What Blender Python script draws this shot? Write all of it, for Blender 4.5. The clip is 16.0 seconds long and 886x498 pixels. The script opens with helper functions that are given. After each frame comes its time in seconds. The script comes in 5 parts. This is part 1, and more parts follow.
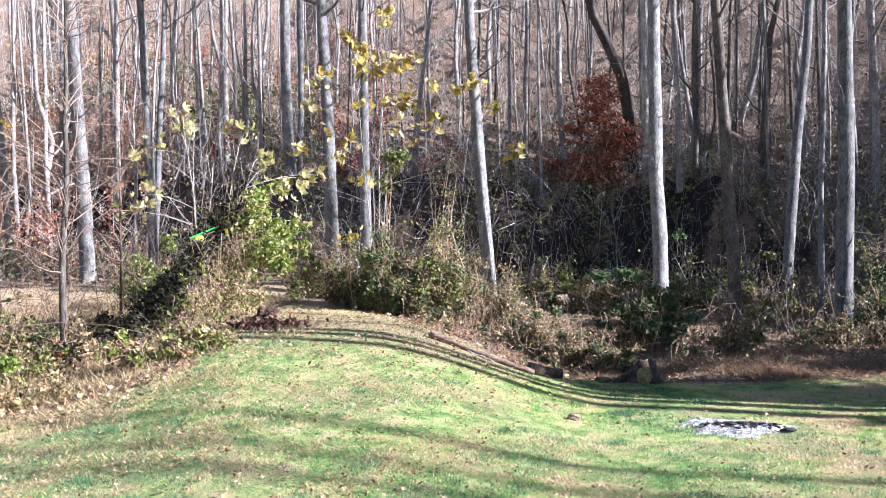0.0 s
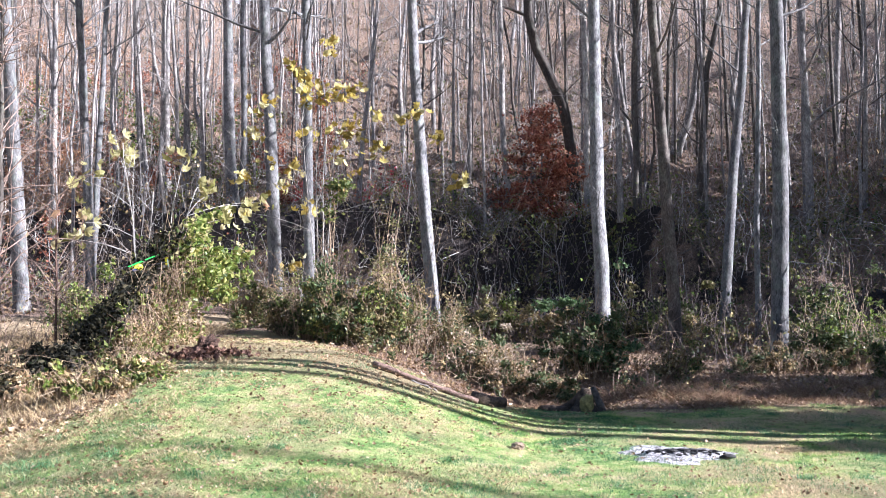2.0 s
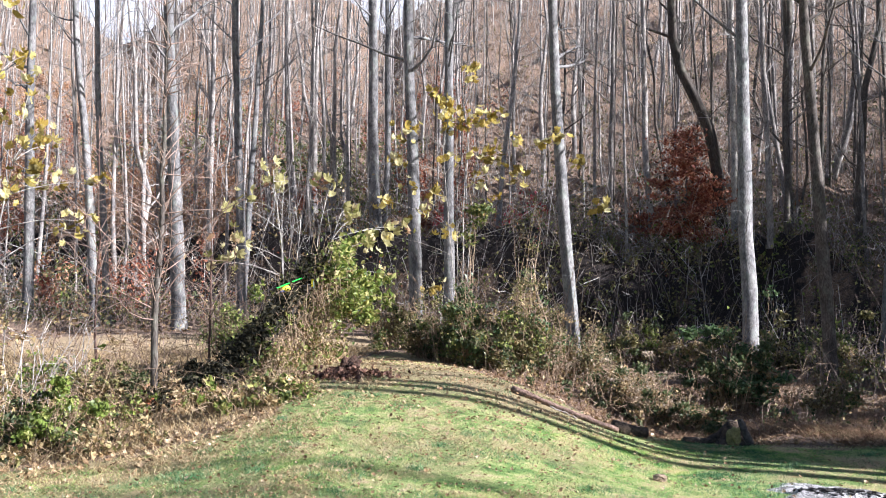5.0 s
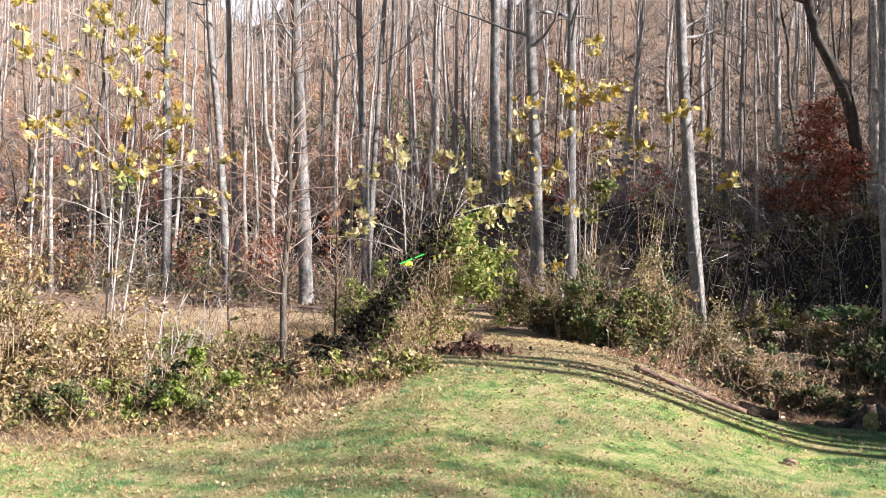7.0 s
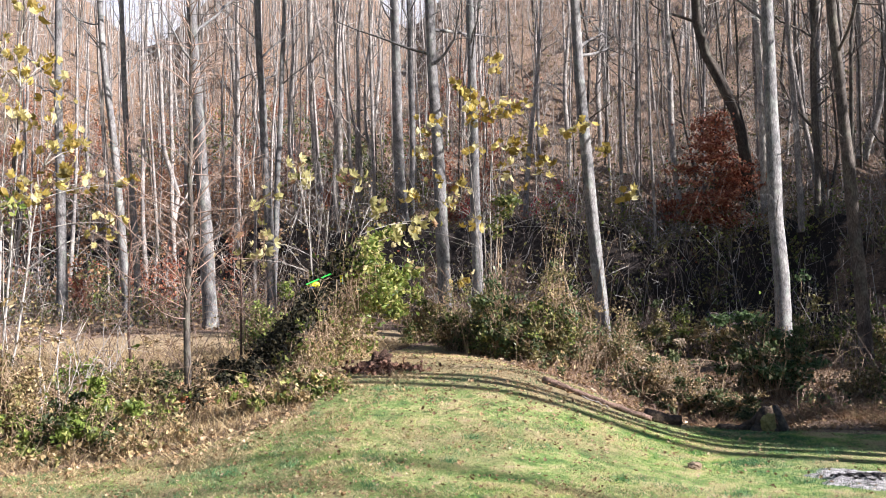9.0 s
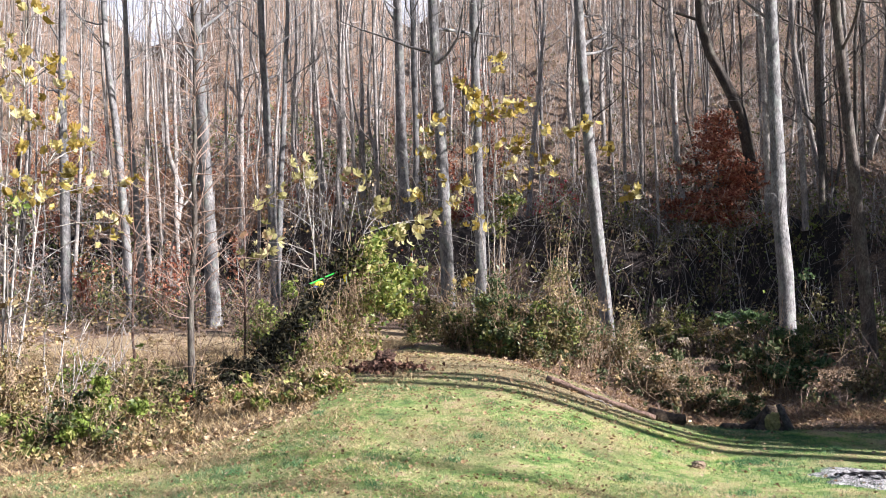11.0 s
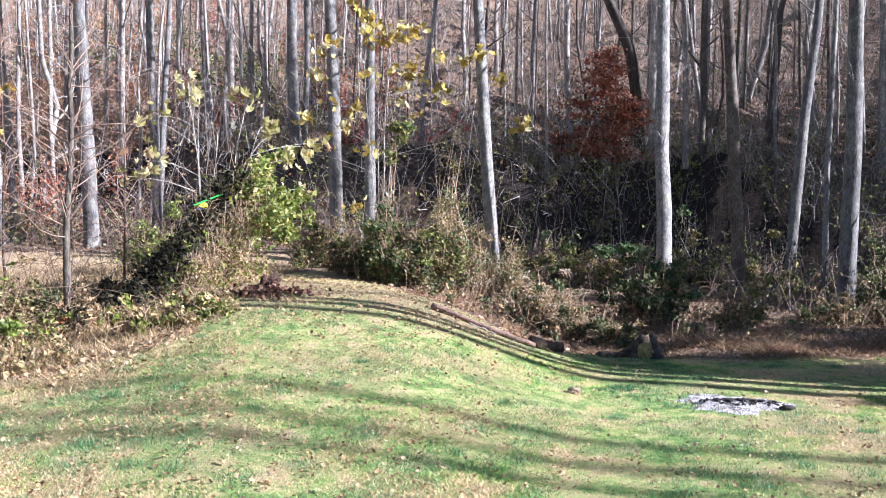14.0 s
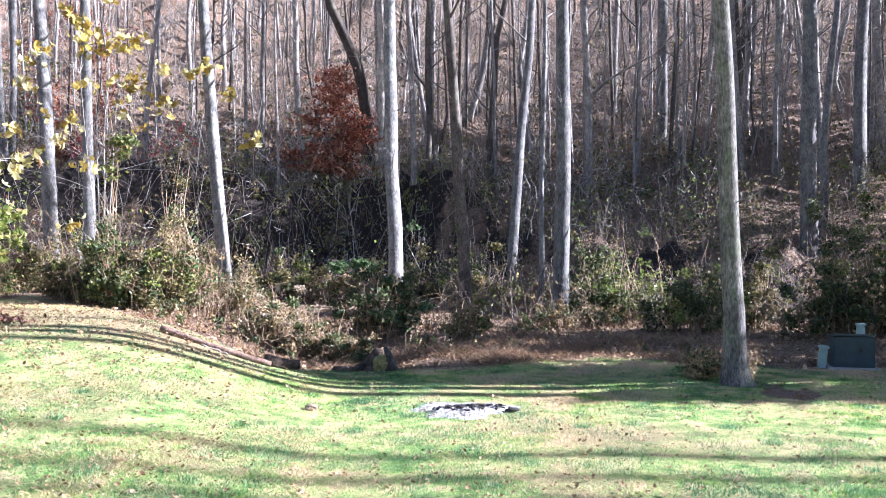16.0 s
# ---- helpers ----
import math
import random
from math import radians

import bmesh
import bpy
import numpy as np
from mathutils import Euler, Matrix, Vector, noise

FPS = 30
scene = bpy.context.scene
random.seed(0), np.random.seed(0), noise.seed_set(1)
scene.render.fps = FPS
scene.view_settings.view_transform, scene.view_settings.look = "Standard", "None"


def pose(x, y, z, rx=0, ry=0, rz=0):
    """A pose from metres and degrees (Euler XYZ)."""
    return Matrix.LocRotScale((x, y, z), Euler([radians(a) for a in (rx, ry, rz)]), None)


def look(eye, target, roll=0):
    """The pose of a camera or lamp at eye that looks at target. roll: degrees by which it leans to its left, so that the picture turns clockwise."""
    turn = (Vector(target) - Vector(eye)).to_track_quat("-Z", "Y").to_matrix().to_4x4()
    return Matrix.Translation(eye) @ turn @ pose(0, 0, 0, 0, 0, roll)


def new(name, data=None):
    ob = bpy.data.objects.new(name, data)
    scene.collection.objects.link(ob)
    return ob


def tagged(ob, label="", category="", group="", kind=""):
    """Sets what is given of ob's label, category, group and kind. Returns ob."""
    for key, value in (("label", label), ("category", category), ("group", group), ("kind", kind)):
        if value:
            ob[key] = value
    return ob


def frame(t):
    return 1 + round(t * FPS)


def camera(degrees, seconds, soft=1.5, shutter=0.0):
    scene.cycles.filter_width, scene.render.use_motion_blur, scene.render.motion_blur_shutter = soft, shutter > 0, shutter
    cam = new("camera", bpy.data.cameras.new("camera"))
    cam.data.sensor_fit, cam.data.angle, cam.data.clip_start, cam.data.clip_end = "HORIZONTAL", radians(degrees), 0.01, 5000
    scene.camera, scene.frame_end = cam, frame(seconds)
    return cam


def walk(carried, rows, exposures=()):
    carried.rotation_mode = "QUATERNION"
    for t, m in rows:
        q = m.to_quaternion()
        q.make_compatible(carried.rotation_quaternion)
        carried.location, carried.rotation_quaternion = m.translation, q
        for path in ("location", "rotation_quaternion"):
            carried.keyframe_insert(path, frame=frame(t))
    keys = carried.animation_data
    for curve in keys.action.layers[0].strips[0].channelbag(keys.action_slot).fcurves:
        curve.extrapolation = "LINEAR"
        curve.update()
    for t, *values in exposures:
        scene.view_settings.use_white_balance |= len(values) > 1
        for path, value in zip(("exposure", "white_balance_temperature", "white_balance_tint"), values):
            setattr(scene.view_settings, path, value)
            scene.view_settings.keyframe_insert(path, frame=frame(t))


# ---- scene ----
# ---- camera: stands at one spot and pans over the lawn and the woods ----
EYE = (0.0, 0.0, 2.6)
cam = camera(51.1, 16.0, soft=1.0)


def aim(yaw, pitch, roll):
    a, e = radians(yaw), radians(pitch)
    to = (EYE[0] + math.sin(a) * math.cos(e), EYE[1] + math.cos(a) * math.cos(e), EYE[2] + math.sin(e))
    return look(EYE, to, roll)


PAN = [(0, 0.00, 0.00, -0.31), (0.5, 0.94, 0.04, 0.36), (1, 2.42, 0.79, 0.56), (1.5, 3.43, 1.13, -0.29),
       (2, 3.47, 1.77, -0.29), (2.5, 1.70, 2.95, -0.64), (3, 1.00, 3.80, -0.41), (3.5, 0.29, 2.42, -0.21),
       (4, 0.21, 0.89, -0.01), (4.5, -0.50, 0.47, 0.19), (5, -5.15, 3.26, 0.57), (5.2, -7.25, 4.11, 0.49),
       (6.3, -13.3, 2.4, 0.9), (7.3, -11.80, 1.65, 0.94), (7.5, -11.13, 1.91, 0.83), (8, -10.49, 2.78, 0.57),
       (8.5, -9.13, 2.97, -0.37), (9, -6.86, 2.81, -0.84), (9.2, -6.75, 2.82, -1.2), (11.3, -7.10, 2.74, -0.87),
       (11.5, -6.92, 2.39, -0.86), (12, -7.18, 1.62, -1.00), (12.5, -6.36, 1.17, -0.28), (13, -6.01, -0.95, 0.62),
       (13.5, -4.41, -1.58, 1.09), (14, -0.21, -1.74, 0.78), (14.5, 5.85, -1.57, 0.65), (15, 9.46, -1.06, 0.37),
       (15.5, 11.73, -0.81, 0.02), (16, 16.13, -0.65, -0.19)]
walk(cam, [(t, aim(y, p, r)) for t, y, p, r in PAN],
     exposures=[(0, 1.90, 5610, 19), (2.0, 1.87, 5610, 19), (2.8, 1.50, 5960, 17), (4.0, 1.79, 5760, 18), (4.5, 1.88, 5660, 18), (5.0, 1.57, 5860, 16),
                (7.5, 1.50, 6510, 18), (8, 1.45, 6410, 17), (12.5, 1.48, 5910, 18), (13.5, 1.65, 5660, 20), (14, 1.80, 5660, 20), (15, 2.14, 5610, 20), (16, 2.31, 5510, 21)])

# ---- sky and sun ----
SUN_AZ, SUN_EL = 105.0, 27.0
world = bpy.data.worlds.new("sky")
scene.world = world
world.use_nodes = True
wn = world.node_tree.nodes
sky = wn.new("ShaderNodeTexSky")
sky.sky_type, sky.sun_disc = "NISHITA", False
sky.air_density, sky.dust_density, sky.ozone_density = 1.2, 1.4, 3.0
sky.sun_elevation, sky.sun_rotation = radians(SUN_EL), radians(SUN_AZ)
wn["Background"].inputs["Strength"].default_value = 0.035
world.node_tree.links.new(sky.outputs[0], wn["Background"].inputs["Color"])
sun_data = bpy.data.lights.new("sun", "SUN")
sun_data.energy, sun_data.angle, sun_data.color = 5.0, radians(0.53), (1.0, 0.95, 0.87)
sun = new("sun", sun_data)
_a, _e = radians(SUN_AZ), radians(SUN_EL)
sun.matrix_world = look((60 * math.sin(_a), 60 * math.cos(_a), 60), (60 * math.sin(_a) - math.sin(_a) * math.cos(_e),
                        60 * math.cos(_a) - math.cos(_a) * math.cos(_e), 60 - math.sin(_e)))

# ---- materials ----
rng = np.random.default_rng(7)


def nodes_of(name):
    m = bpy.data.materials.new(name)
    m.use_nodes = True
    nt = m.node_tree
    return m, nt.nodes, nt.links, nt.nodes["Principled BSDF"]


def ramp(nodes, stops):
    r = nodes.new("ShaderNodeValToRGB")
    el = r.color_ramp.elements
    while len(el) < len(stops):
        el.new(0.5)
    for e, (p, c) in zip(el, stops):
        e.position, e.color = p, (*c, 1)
    return r


def coords(nodes, links, scale, space="Object"):
    tc = nodes.new("ShaderNodeTexCoord")
    mp = nodes.new("ShaderNodeMapping")
    mp.inputs["Scale"].default_value = scale
    links.new(tc.outputs[space], mp.inputs[0])
    return mp.outputs[0]


def noise_tex(nodes, links, vec, scale, detail=4, rough=0.6):
    n = nodes.new("ShaderNodeTexNoise")
    n.inputs["Scale"].default_value, n.inputs["Detail"].default_value = scale, detail
    n.inputs["Roughness"].default_value = rough
    links.new(vec, n.inputs["Vector"])
    return n.outputs["Fac"]


def mixed(nodes, links, fac, a, b, mode="MIX"):
    m = nodes.new("ShaderNodeMix")
    m.data_type, m.blend_type = "RGBA", mode
    for sock, v in ((m.inputs["Factor"], fac), (m.inputs["A"], a), (m.inputs["B"], b)):
        if isinstance(v, bpy.types.NodeSocket):
            links.new(v, sock)
        else:
            sock.default_value = v if isinstance(v, float) else (*v, 1)
    return m.outputs["Result"]


def maths(nodes, links, op, a, b=0.0):
    m = nodes.new("ShaderNodeMath")
    m.operation = op
    for sock, v in ((m.inputs[0], a), (m.inputs[1], b)):
        if isinstance(v, bpy.types.NodeSocket):
            links.new(v, sock)
        else:
            sock.default_value = v
    return m.outputs[0]


def bumped(nodes, links, bsdf, height, strength, distance):
    b = nodes.new("ShaderNodeBump")
    b.inputs["Strength"].default_value, b.inputs["Distance"].default_value = strength, distance
    links.new(height, b.inputs["Height"])
    links.new(b.outputs[0], bsdf.inputs["Normal"])


def bark(name, dark, mid, light, lichen=(0.30, 0.33, 0.26), patch=0.35):
    m, n, l, b = nodes_of(name)
    v = coords(n, l, (1, 1, 0.28))
    v2 = coords(n, l, (1, 1, 0.6))
    fine = noise_tex(n, l, v, 34, 6, 0.7)
    blotch = noise_tex(n, l, v2, 3.2, 3)
    col = ramp(n, [(0.32, dark), (0.5, mid), (0.68, light)])
    l.new(fine, col.inputs[0])
    spot = ramp(n, [(0.52, (0, 0, 0)), (0.64, (patch, patch, patch))])
    l.new(blotch, spot.inputs[0])
    c = mixed(n, l, spot.outputs[0], col.outputs[0], lichen)
    worn = ramp(n, [(0.36, (0.6, 0.59, 0.58)), (0.6, (1.06, 1.06, 1.06))])
    l.new(noise_tex(n, l, v2, 6, 5, 0.7), worn.inputs[0])
    c = mixed(n, l, 1.0, c, worn.outputs[0], "MULTIPLY")
    # Broad light and dark mottling: bark patches plus painted dappled shade.
    mottle = ramp(n, [(0.40, (0.62, 0.63, 0.66)), (0.52, (0.95, 0.95, 0.95)), (0.62, (1.16, 1.15, 1.13))])
    l.new(noise_tex(n, l, v2, 1.7, 5, 0.7), mottle.inputs[0])
    c = mixed(n, l, 1.0, c, mottle.outputs[0], "MULTIPLY")
    obi = n.new("ShaderNodeObjectInfo")
    tone = ramp(n, [(0, (0.74, 0.73, 0.72)), (1, (1.14, 1.13, 1.12))])
    l.new(obi.outputs["Random"], tone.inputs[0])
    c = mixed(n, l, 1.0, c, tone.outputs[0], "MULTIPLY")
    l.new(c, b.inputs["Base Color"])
    b.inputs["Roughness"].default_value = 0.92
    bumped(n, l, b, fine, 0.8, 0.015)
    return m


def per_island(name, stops, rough=0.6, glow=0.0, grain=18, by_object=False):
    """Leaves, blades and twigs: one tint for each piece, with light coming through where they are thin."""
    m, n, l, b = nodes_of(name)
    g = n.new("ShaderNodeNewGeometry")
    col = ramp(n, stops)
    who = n.new("ShaderNodeObjectInfo").outputs["Random"] if by_object else g.outputs["Random Per Island"]
    l.new(who, col.inputs[0])
    v = coords(n, l, (1, 1, 1))
    tone = ramp(n, [(0.3, (0.62, 0.62, 0.62)), (0.7, (1.2, 1.2, 1.2))])
    l.new(noise_tex(n, l, v, grain, 3), tone.inputs[0])
    c = mixed(n, l, 1.0, col.outputs[0], tone.outputs[0], "MULTIPLY")
    l.new(c, b.inputs["Base Color"])
    b.inputs["Roughness"].default_value = rough
    if glow:
        tr = n.new("ShaderNodeBsdfTranslucent")
        l.new(c, tr.inputs["Color"])
        mx = n.new("ShaderNodeMixShader")
        mx.inputs[0].default_value = glow
        l.new(b.outputs[0], mx.inputs[1])
        l.new(tr.outputs[0], mx.inputs[2])
        l.new(mx.outputs[0], n["Material Output"].inputs["Surface"])
    return m


def plain(name, a, b_, scale=20, rough=0.6, metal=0.0, bump=0.2, dist=0.01):
    m, n, l, b = nodes_of(name)
    v = coords(n, l, (1, 1, 1))
    f = noise_tex(n, l, v, scale, 5, 0.65)
    col = ramp(n, [(0.35, a), (0.65, b_)])
    l.new(f, col.inputs[0])
    l.new(col.outputs[0], b.inputs["Base Color"])
    b.inputs["Roughness"].default_value, b.inputs["Metallic"].default_value = rough, metal
    bumped(n, l, b, f, bump, dist)
    return m


BARK_GREY = bark("bark_grey", (0.06, 0.058, 0.058), (0.22, 0.217, 0.22), (0.40, 0.40, 0.405), (0.29, 0.33, 0.30), 0.6)
BARK_DARK = bark("bark_dark", (0.035, 0.028, 0.024), (0.085, 0.07, 0.06), (0.16, 0.135, 0.115), patch=0.2)
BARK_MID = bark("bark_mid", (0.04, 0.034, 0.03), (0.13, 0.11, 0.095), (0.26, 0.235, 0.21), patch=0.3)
BARK_PALE = bark("bark_pale", (0.26, 0.24, 0.22), (0.54, 0.51, 0.47), (0.78, 0.75, 0.70), patch=0.2)
BARK_RED = bark("bark_red", (0.06, 0.035, 0.028), (0.15, 0.09, 0.07), (0.24, 0.15, 0.12), patch=0.1)
BARK_FAR = bark("bark_far", (0.11, 0.10, 0.095), (0.36, 0.335, 0.32), (0.66, 0.63, 0.61), patch=0.2)
BARK_FLARE = bark("bark_flare", (0.05, 0.046, 0.042), (0.22, 0.21, 0.20), (0.40, 0.39, 0.38), (0.16, 0.19, 0.12), 0.7)
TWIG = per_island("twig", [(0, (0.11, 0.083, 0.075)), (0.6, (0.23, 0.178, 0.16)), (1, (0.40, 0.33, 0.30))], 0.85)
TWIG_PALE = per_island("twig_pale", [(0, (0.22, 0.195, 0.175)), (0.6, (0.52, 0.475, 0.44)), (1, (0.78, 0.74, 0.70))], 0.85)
TWIG_RED = per_island("twig_red", [(0, (0.15, 0.10, 0.08)), (1, (0.42, 0.30, 0.24))], 0.8)
CANE = per_island("cane", [(0, (0.16, 0.11, 0.07)), (0.5, (0.32, 0.22, 0.14)), (1, (0.48, 0.37, 0.25))], 0.8)
IVY = per_island("ivy_leaf", [(0, (0.035, 0.06, 0.018)), (0.4, (0.11, 0.15, 0.035)), (0.75, (0.25, 0.28, 0.08)),
                              (0.92, (0.36, 0.33, 0.11)), (1, (0.34, 0.21, 0.09))], 0.6, 0.4)
# Dark ivy leaf, blackened further to paint the snag's shaded side.
IVY_SHADED = per_island("shaded_ivy_leaf", [(0, (0.012, 0.012, 0.008)), (0.6, (0.035, 0.035, 0.018)), (1, (0.09, 0.075, 0.04))], 0.95, 0.1)
GREEN = per_island("shrub_leaf", [(0, (0.03, 0.05, 0.02)), (0.45, (0.08, 0.11, 0.04)), (0.85, (0.15, 0.18, 0.07)),
                                  (1, (0.22, 0.20, 0.10))], 0.6, 0.35)
ROSE = per_island("rose_leaf", [(0, (0.04, 0.08, 0.03)), (0.5, (0.10, 0.18, 0.07)), (1, (0.23, 0.32, 0.15))], 0.45, 0.35)
BRIGHT = per_island("fresh_leaf", [(0, (0.07, 0.11, 0.02)), (0.6, (0.22, 0.30, 0.06)), (1, (0.42, 0.44, 0.14))], 0.45, 0.35)
YELLOW = per_island("yellow_leaf", [(0, (0.20, 0.16, 0.04)), (0.25, (0.46, 0.33, 0.07)), (0.5, (0.66, 0.54, 0.15)), (0.75, (0.76, 0.67, 0.30)),
                                    (1, (0.78, 0.73, 0.42))], 0.5, 0.55, 14, True)
RUST = per_island("rust_leaf", [(0, (0.20, 0.045, 0.025)), (0.5, (0.40, 0.13, 0.06)), (1, (0.58, 0.26, 0.13))], 0.6, 0.35)
PEACH = per_island("peach_leaf", [(0, (0.32, 0.15, 0.08)), (0.5, (0.52, 0.30, 0.16)), (1, (0.72, 0.49, 0.31))], 0.65, 0.35)
CRIMSON = per_island("crimson_leaf", [(0, (0.35, 0.03, 0.05)), (1, (0.6, 0.10, 0.10))], 0.6, 0.35)
TAN = per_island("dry_leaf", [(0, (0.13, 0.085, 0.04)), (0.45, (0.33, 0.235, 0.11)), (0.8, (0.52, 0.41, 0.21)),
                              (1, (0.64, 0.53, 0.36))], 0.75, 0.3)
OLIVE = per_island("brush_leaf", [(0, (0.07, 0.06, 0.03)), (0.4, (0.17, 0.15, 0.06)), (0.75, (0.27, 0.27, 0.09)),
                                  (1, (0.42, 0.31, 0.16))], 0.65, 0.3)
STRAW = per_island("straw", [(0, (0.22, 0.14, 0.07)), (0.4, (0.46, 0.33, 0.17)), (0.8, (0.62, 0.50, 0.29)),
                             (1, (0.66, 0.54, 0.35))], 0.8, 0.2)


def grass_blade():
    """Blades: patches of fresh green, yellow-green and straw, and a tint for each blade."""
    m, n, l, b = nodes_of("grass_blade")
    v = coords(n, l, (1, 1, 0.2))
    g = n.new("ShaderNodeNewGeometry")
    big, mid = noise_tex(n, l, v, 0.45, 3), noise_tex(n, l, v, 1.9, 4, 0.65)
    f = maths(n, l, "ADD", maths(n, l, "MULTIPLY", big, 2.5), maths(n, l, "MULTIPLY", mid, 1.5))
    f = maths(n, l, "ADD", f, maths(n, l, "MULTIPLY", g.outputs["Random Per Island"], 0.16))
    f = maths(n, l, "SUBTRACT", f, 1.56)
    col = ramp(n, [(0.20, (0.05, 0.155, 0.055)), (0.37, (0.145, 0.325, 0.075)), (0.48, (0.37, 0.52, 0.13)), (0.56, (0.64, 0.61, 0.28)),
                   (0.70, (0.68, 0.52, 0.33))])
    l.new(f, col.inputs[0])
    l.new(col.outputs[0], b.inputs["Base Color"])
    b.inputs["Roughness"].default_value = 0.5
    tr = n.new("ShaderNodeBsdfTranslucent")
    l.new(col.outputs[0], tr.inputs["Color"])
    mx = n.new("ShaderNodeMixShader")
    mx.inputs[0].default_value = 0.35
    l.new(b.outputs[0], mx.inputs[1])
    l.new(tr.outputs[0], mx.inputs[2])
    l.new(mx.outputs[0], n["Material Output"].inputs["Surface"])
    return m


BLADE = grass_blade()
FLUFF = per_island("seed_fluff", [(0, (0.28, 0.22, 0.15)), (1, (0.52, 0.44, 0.34))], 0.9, 0.3)
LITTER = per_island("fallen_leaf", [(0, (0.16, 0.095, 0.045)), (0.4, (0.27, 0.165, 0.08)), (0.75, (0.40, 0.27, 0.14)),
                                    (1, (0.62, 0.48, 0.33))], 0.7, 0.1)

# ---- the lie of the land ----


def smooth(t):
    t = np.clip(t, 0, 1)
    return t * t * (3 - 2 * t)


def bearing(x, y):
    return np.degrees(np.arctan2(x, y)), np.hypot(x, y)


def bank_foot(az):
    """Distance of the cut bank's foot: a nearly straight line that swings nearer towards the right."""
    a = np.radians(np.clip(az, -75, 75))
    return (38.8 - 9.5 * smooth((az - 12) / 22)) / np.maximum(np.cos(a) + 0.27 * np.sin(a), 0.3)


def lumps(x, y, s):
    return (np.sin(x * 1.3 / s + 1.7 * np.sin(y * 0.7 / s)) + np.sin(y * 1.1 / s + 2.1 * np.sin(x * 0.5 / s + 1))
            + 0.6 * np.sin((x * 2.3 - y * 1.9) / s + 0.4)) / 2.6


def mound(az, r):
    """The grassy hump in the lawn that falls away towards the fire pit."""
    across = smooth((az + 26) / 15) * smooth((10.5 - az) / 15)
    along = smooth((r - 6.5) / 10.5) * smooth((28.5 - r) / 10)
    return 0.74 * across * along


def ground(x, y):
    """Height of the land: flat lawn, a grassy rise, a cut bank and the wooded hill behind it."""
    x, y = np.asarray(x, float), np.asarray(y, float)
    az, r = bearing(x, y)
    front = smooth((105 - np.abs(az)) / 30)
    west = smooth((9 - az) / 17)
    z = 1.0 * smooth((7.5 - r) / 6)
    z = z + west * 0.062 * np.log1p(np.exp((np.minimum(r, 40) - 13.2) / 1.2)) * 1.2
    z = z + (1 - west) * 0.055 * np.maximum(np.minimum(r, 40) - 31, 0)
    z = z - 0.28 * np.exp(-((r - 20.8) / 1.9) ** 2) * smooth((az - 1) / 5) * smooth((16 - az) / 4)
    z = z + mound(az, r)
    foot = bank_foot(az) + 0.8 * lumps(x, y, 5)
    high = (4.3 - 2.3 * smooth((az - 14) / 14)) * (1 + 0.17 * lumps(x, y, 1.5) + 0.09 * lumps(x + 4, y, 0.6))
    bank = smooth((r - foot) / 3.2) * high
    slope = 0.412 + 0.055 * smooth((az + 6) / 14) - 0.08 * np.exp(-((az + 24.6) / 2.6) ** 2) - 0.055 * np.exp(-((az + 8.9) / 1.7) ** 2)
    up = np.maximum(r - foot - 5.0, 0)
    hill = slope * up * 1.02
    hill = np.where(up > 130, slope * 130 * 1.02 + 0.12 * np.minimum(up - 130, 250), hill)
    face = smooth((r - foot + 0.5) / 1.5) * smooth((foot + 6 - r) / 2)
    z = z + front * (bank + hill + face * (0.22 * lumps(x, y + 3, 0.45) + 0.16 * lumps(x + 6, y, 0.22)))
    rough = smooth((r - 16) / 10)
    return z + 0.035 * lumps(x, y, 1.6) + rough * (0.10 * lumps(x + 5, y, 2.2)) + (1.2 * lumps(x, y, 22) * smooth((r - 55) / 40) + 0.30 * lumps(x, y + 2, 2.3) * smooth((r - 47) / 8) * smooth((220 - r) / 40)) * front


def lawn_edge(az):
    return np.interp(az, [-60, -36, -20, -15, -11.5, -8, -4, -1, 5, 12, 18, 27, 35, 60],
                     [15, 15, 14.9, 15.3, 26, 29, 25.3, 20.2, 18.3, 19.2, 18.6, 20.2, 19.5, 22])


def track_line(az):
    return np.interp(az, [-60, -30, -15, 0, 8, 15, 27, 40, 70], [33, 31.5, 32, 34, 33.5, 30, 24.6, 23, 24])


def lawn_mask(x, y):
    az, r = bearing(x, y)
    d = lawn_edge(az) - r + 0.55 * lumps(x, y, 1.1)
    return np.clip(0.5 + d / 1.6, 0, 1) * (1 - bare_patch(x, y))


def dirt_mask(x, y):
    az, r = bearing(x, y)
    d = 2.0 - np.abs(r - track_line(az)) + 0.5 * lumps(x, y, 1.4)
    return np.clip(0.5 + d / 1.5, 0, 1) * (1 - 0.55 * smooth((az + 10) / 12))


def bare_patch(x, y):
    """Bare dark soil and old leaves on the sunny side of the flared tree."""
    az, r = bearing(x, y)
    d = 0.75 - np.hypot((az - 36.4) / 3.4, (r - 16.6 + 0.2 * (az - 36)) / 0.7) + 0.7 * lumps(x, y, 0.3)
    return np.clip(0.5 + d / 0.8, 0, 1)


def cut_shade_mask(x, y):
    """Bare soil on the cut bank's face; its near-black tone paints in shade."""
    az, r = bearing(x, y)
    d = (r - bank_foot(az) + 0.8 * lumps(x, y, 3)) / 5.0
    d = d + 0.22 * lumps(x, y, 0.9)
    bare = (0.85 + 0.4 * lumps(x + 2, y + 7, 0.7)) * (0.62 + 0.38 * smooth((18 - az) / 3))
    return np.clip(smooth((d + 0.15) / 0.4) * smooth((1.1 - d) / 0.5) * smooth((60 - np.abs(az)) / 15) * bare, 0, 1)


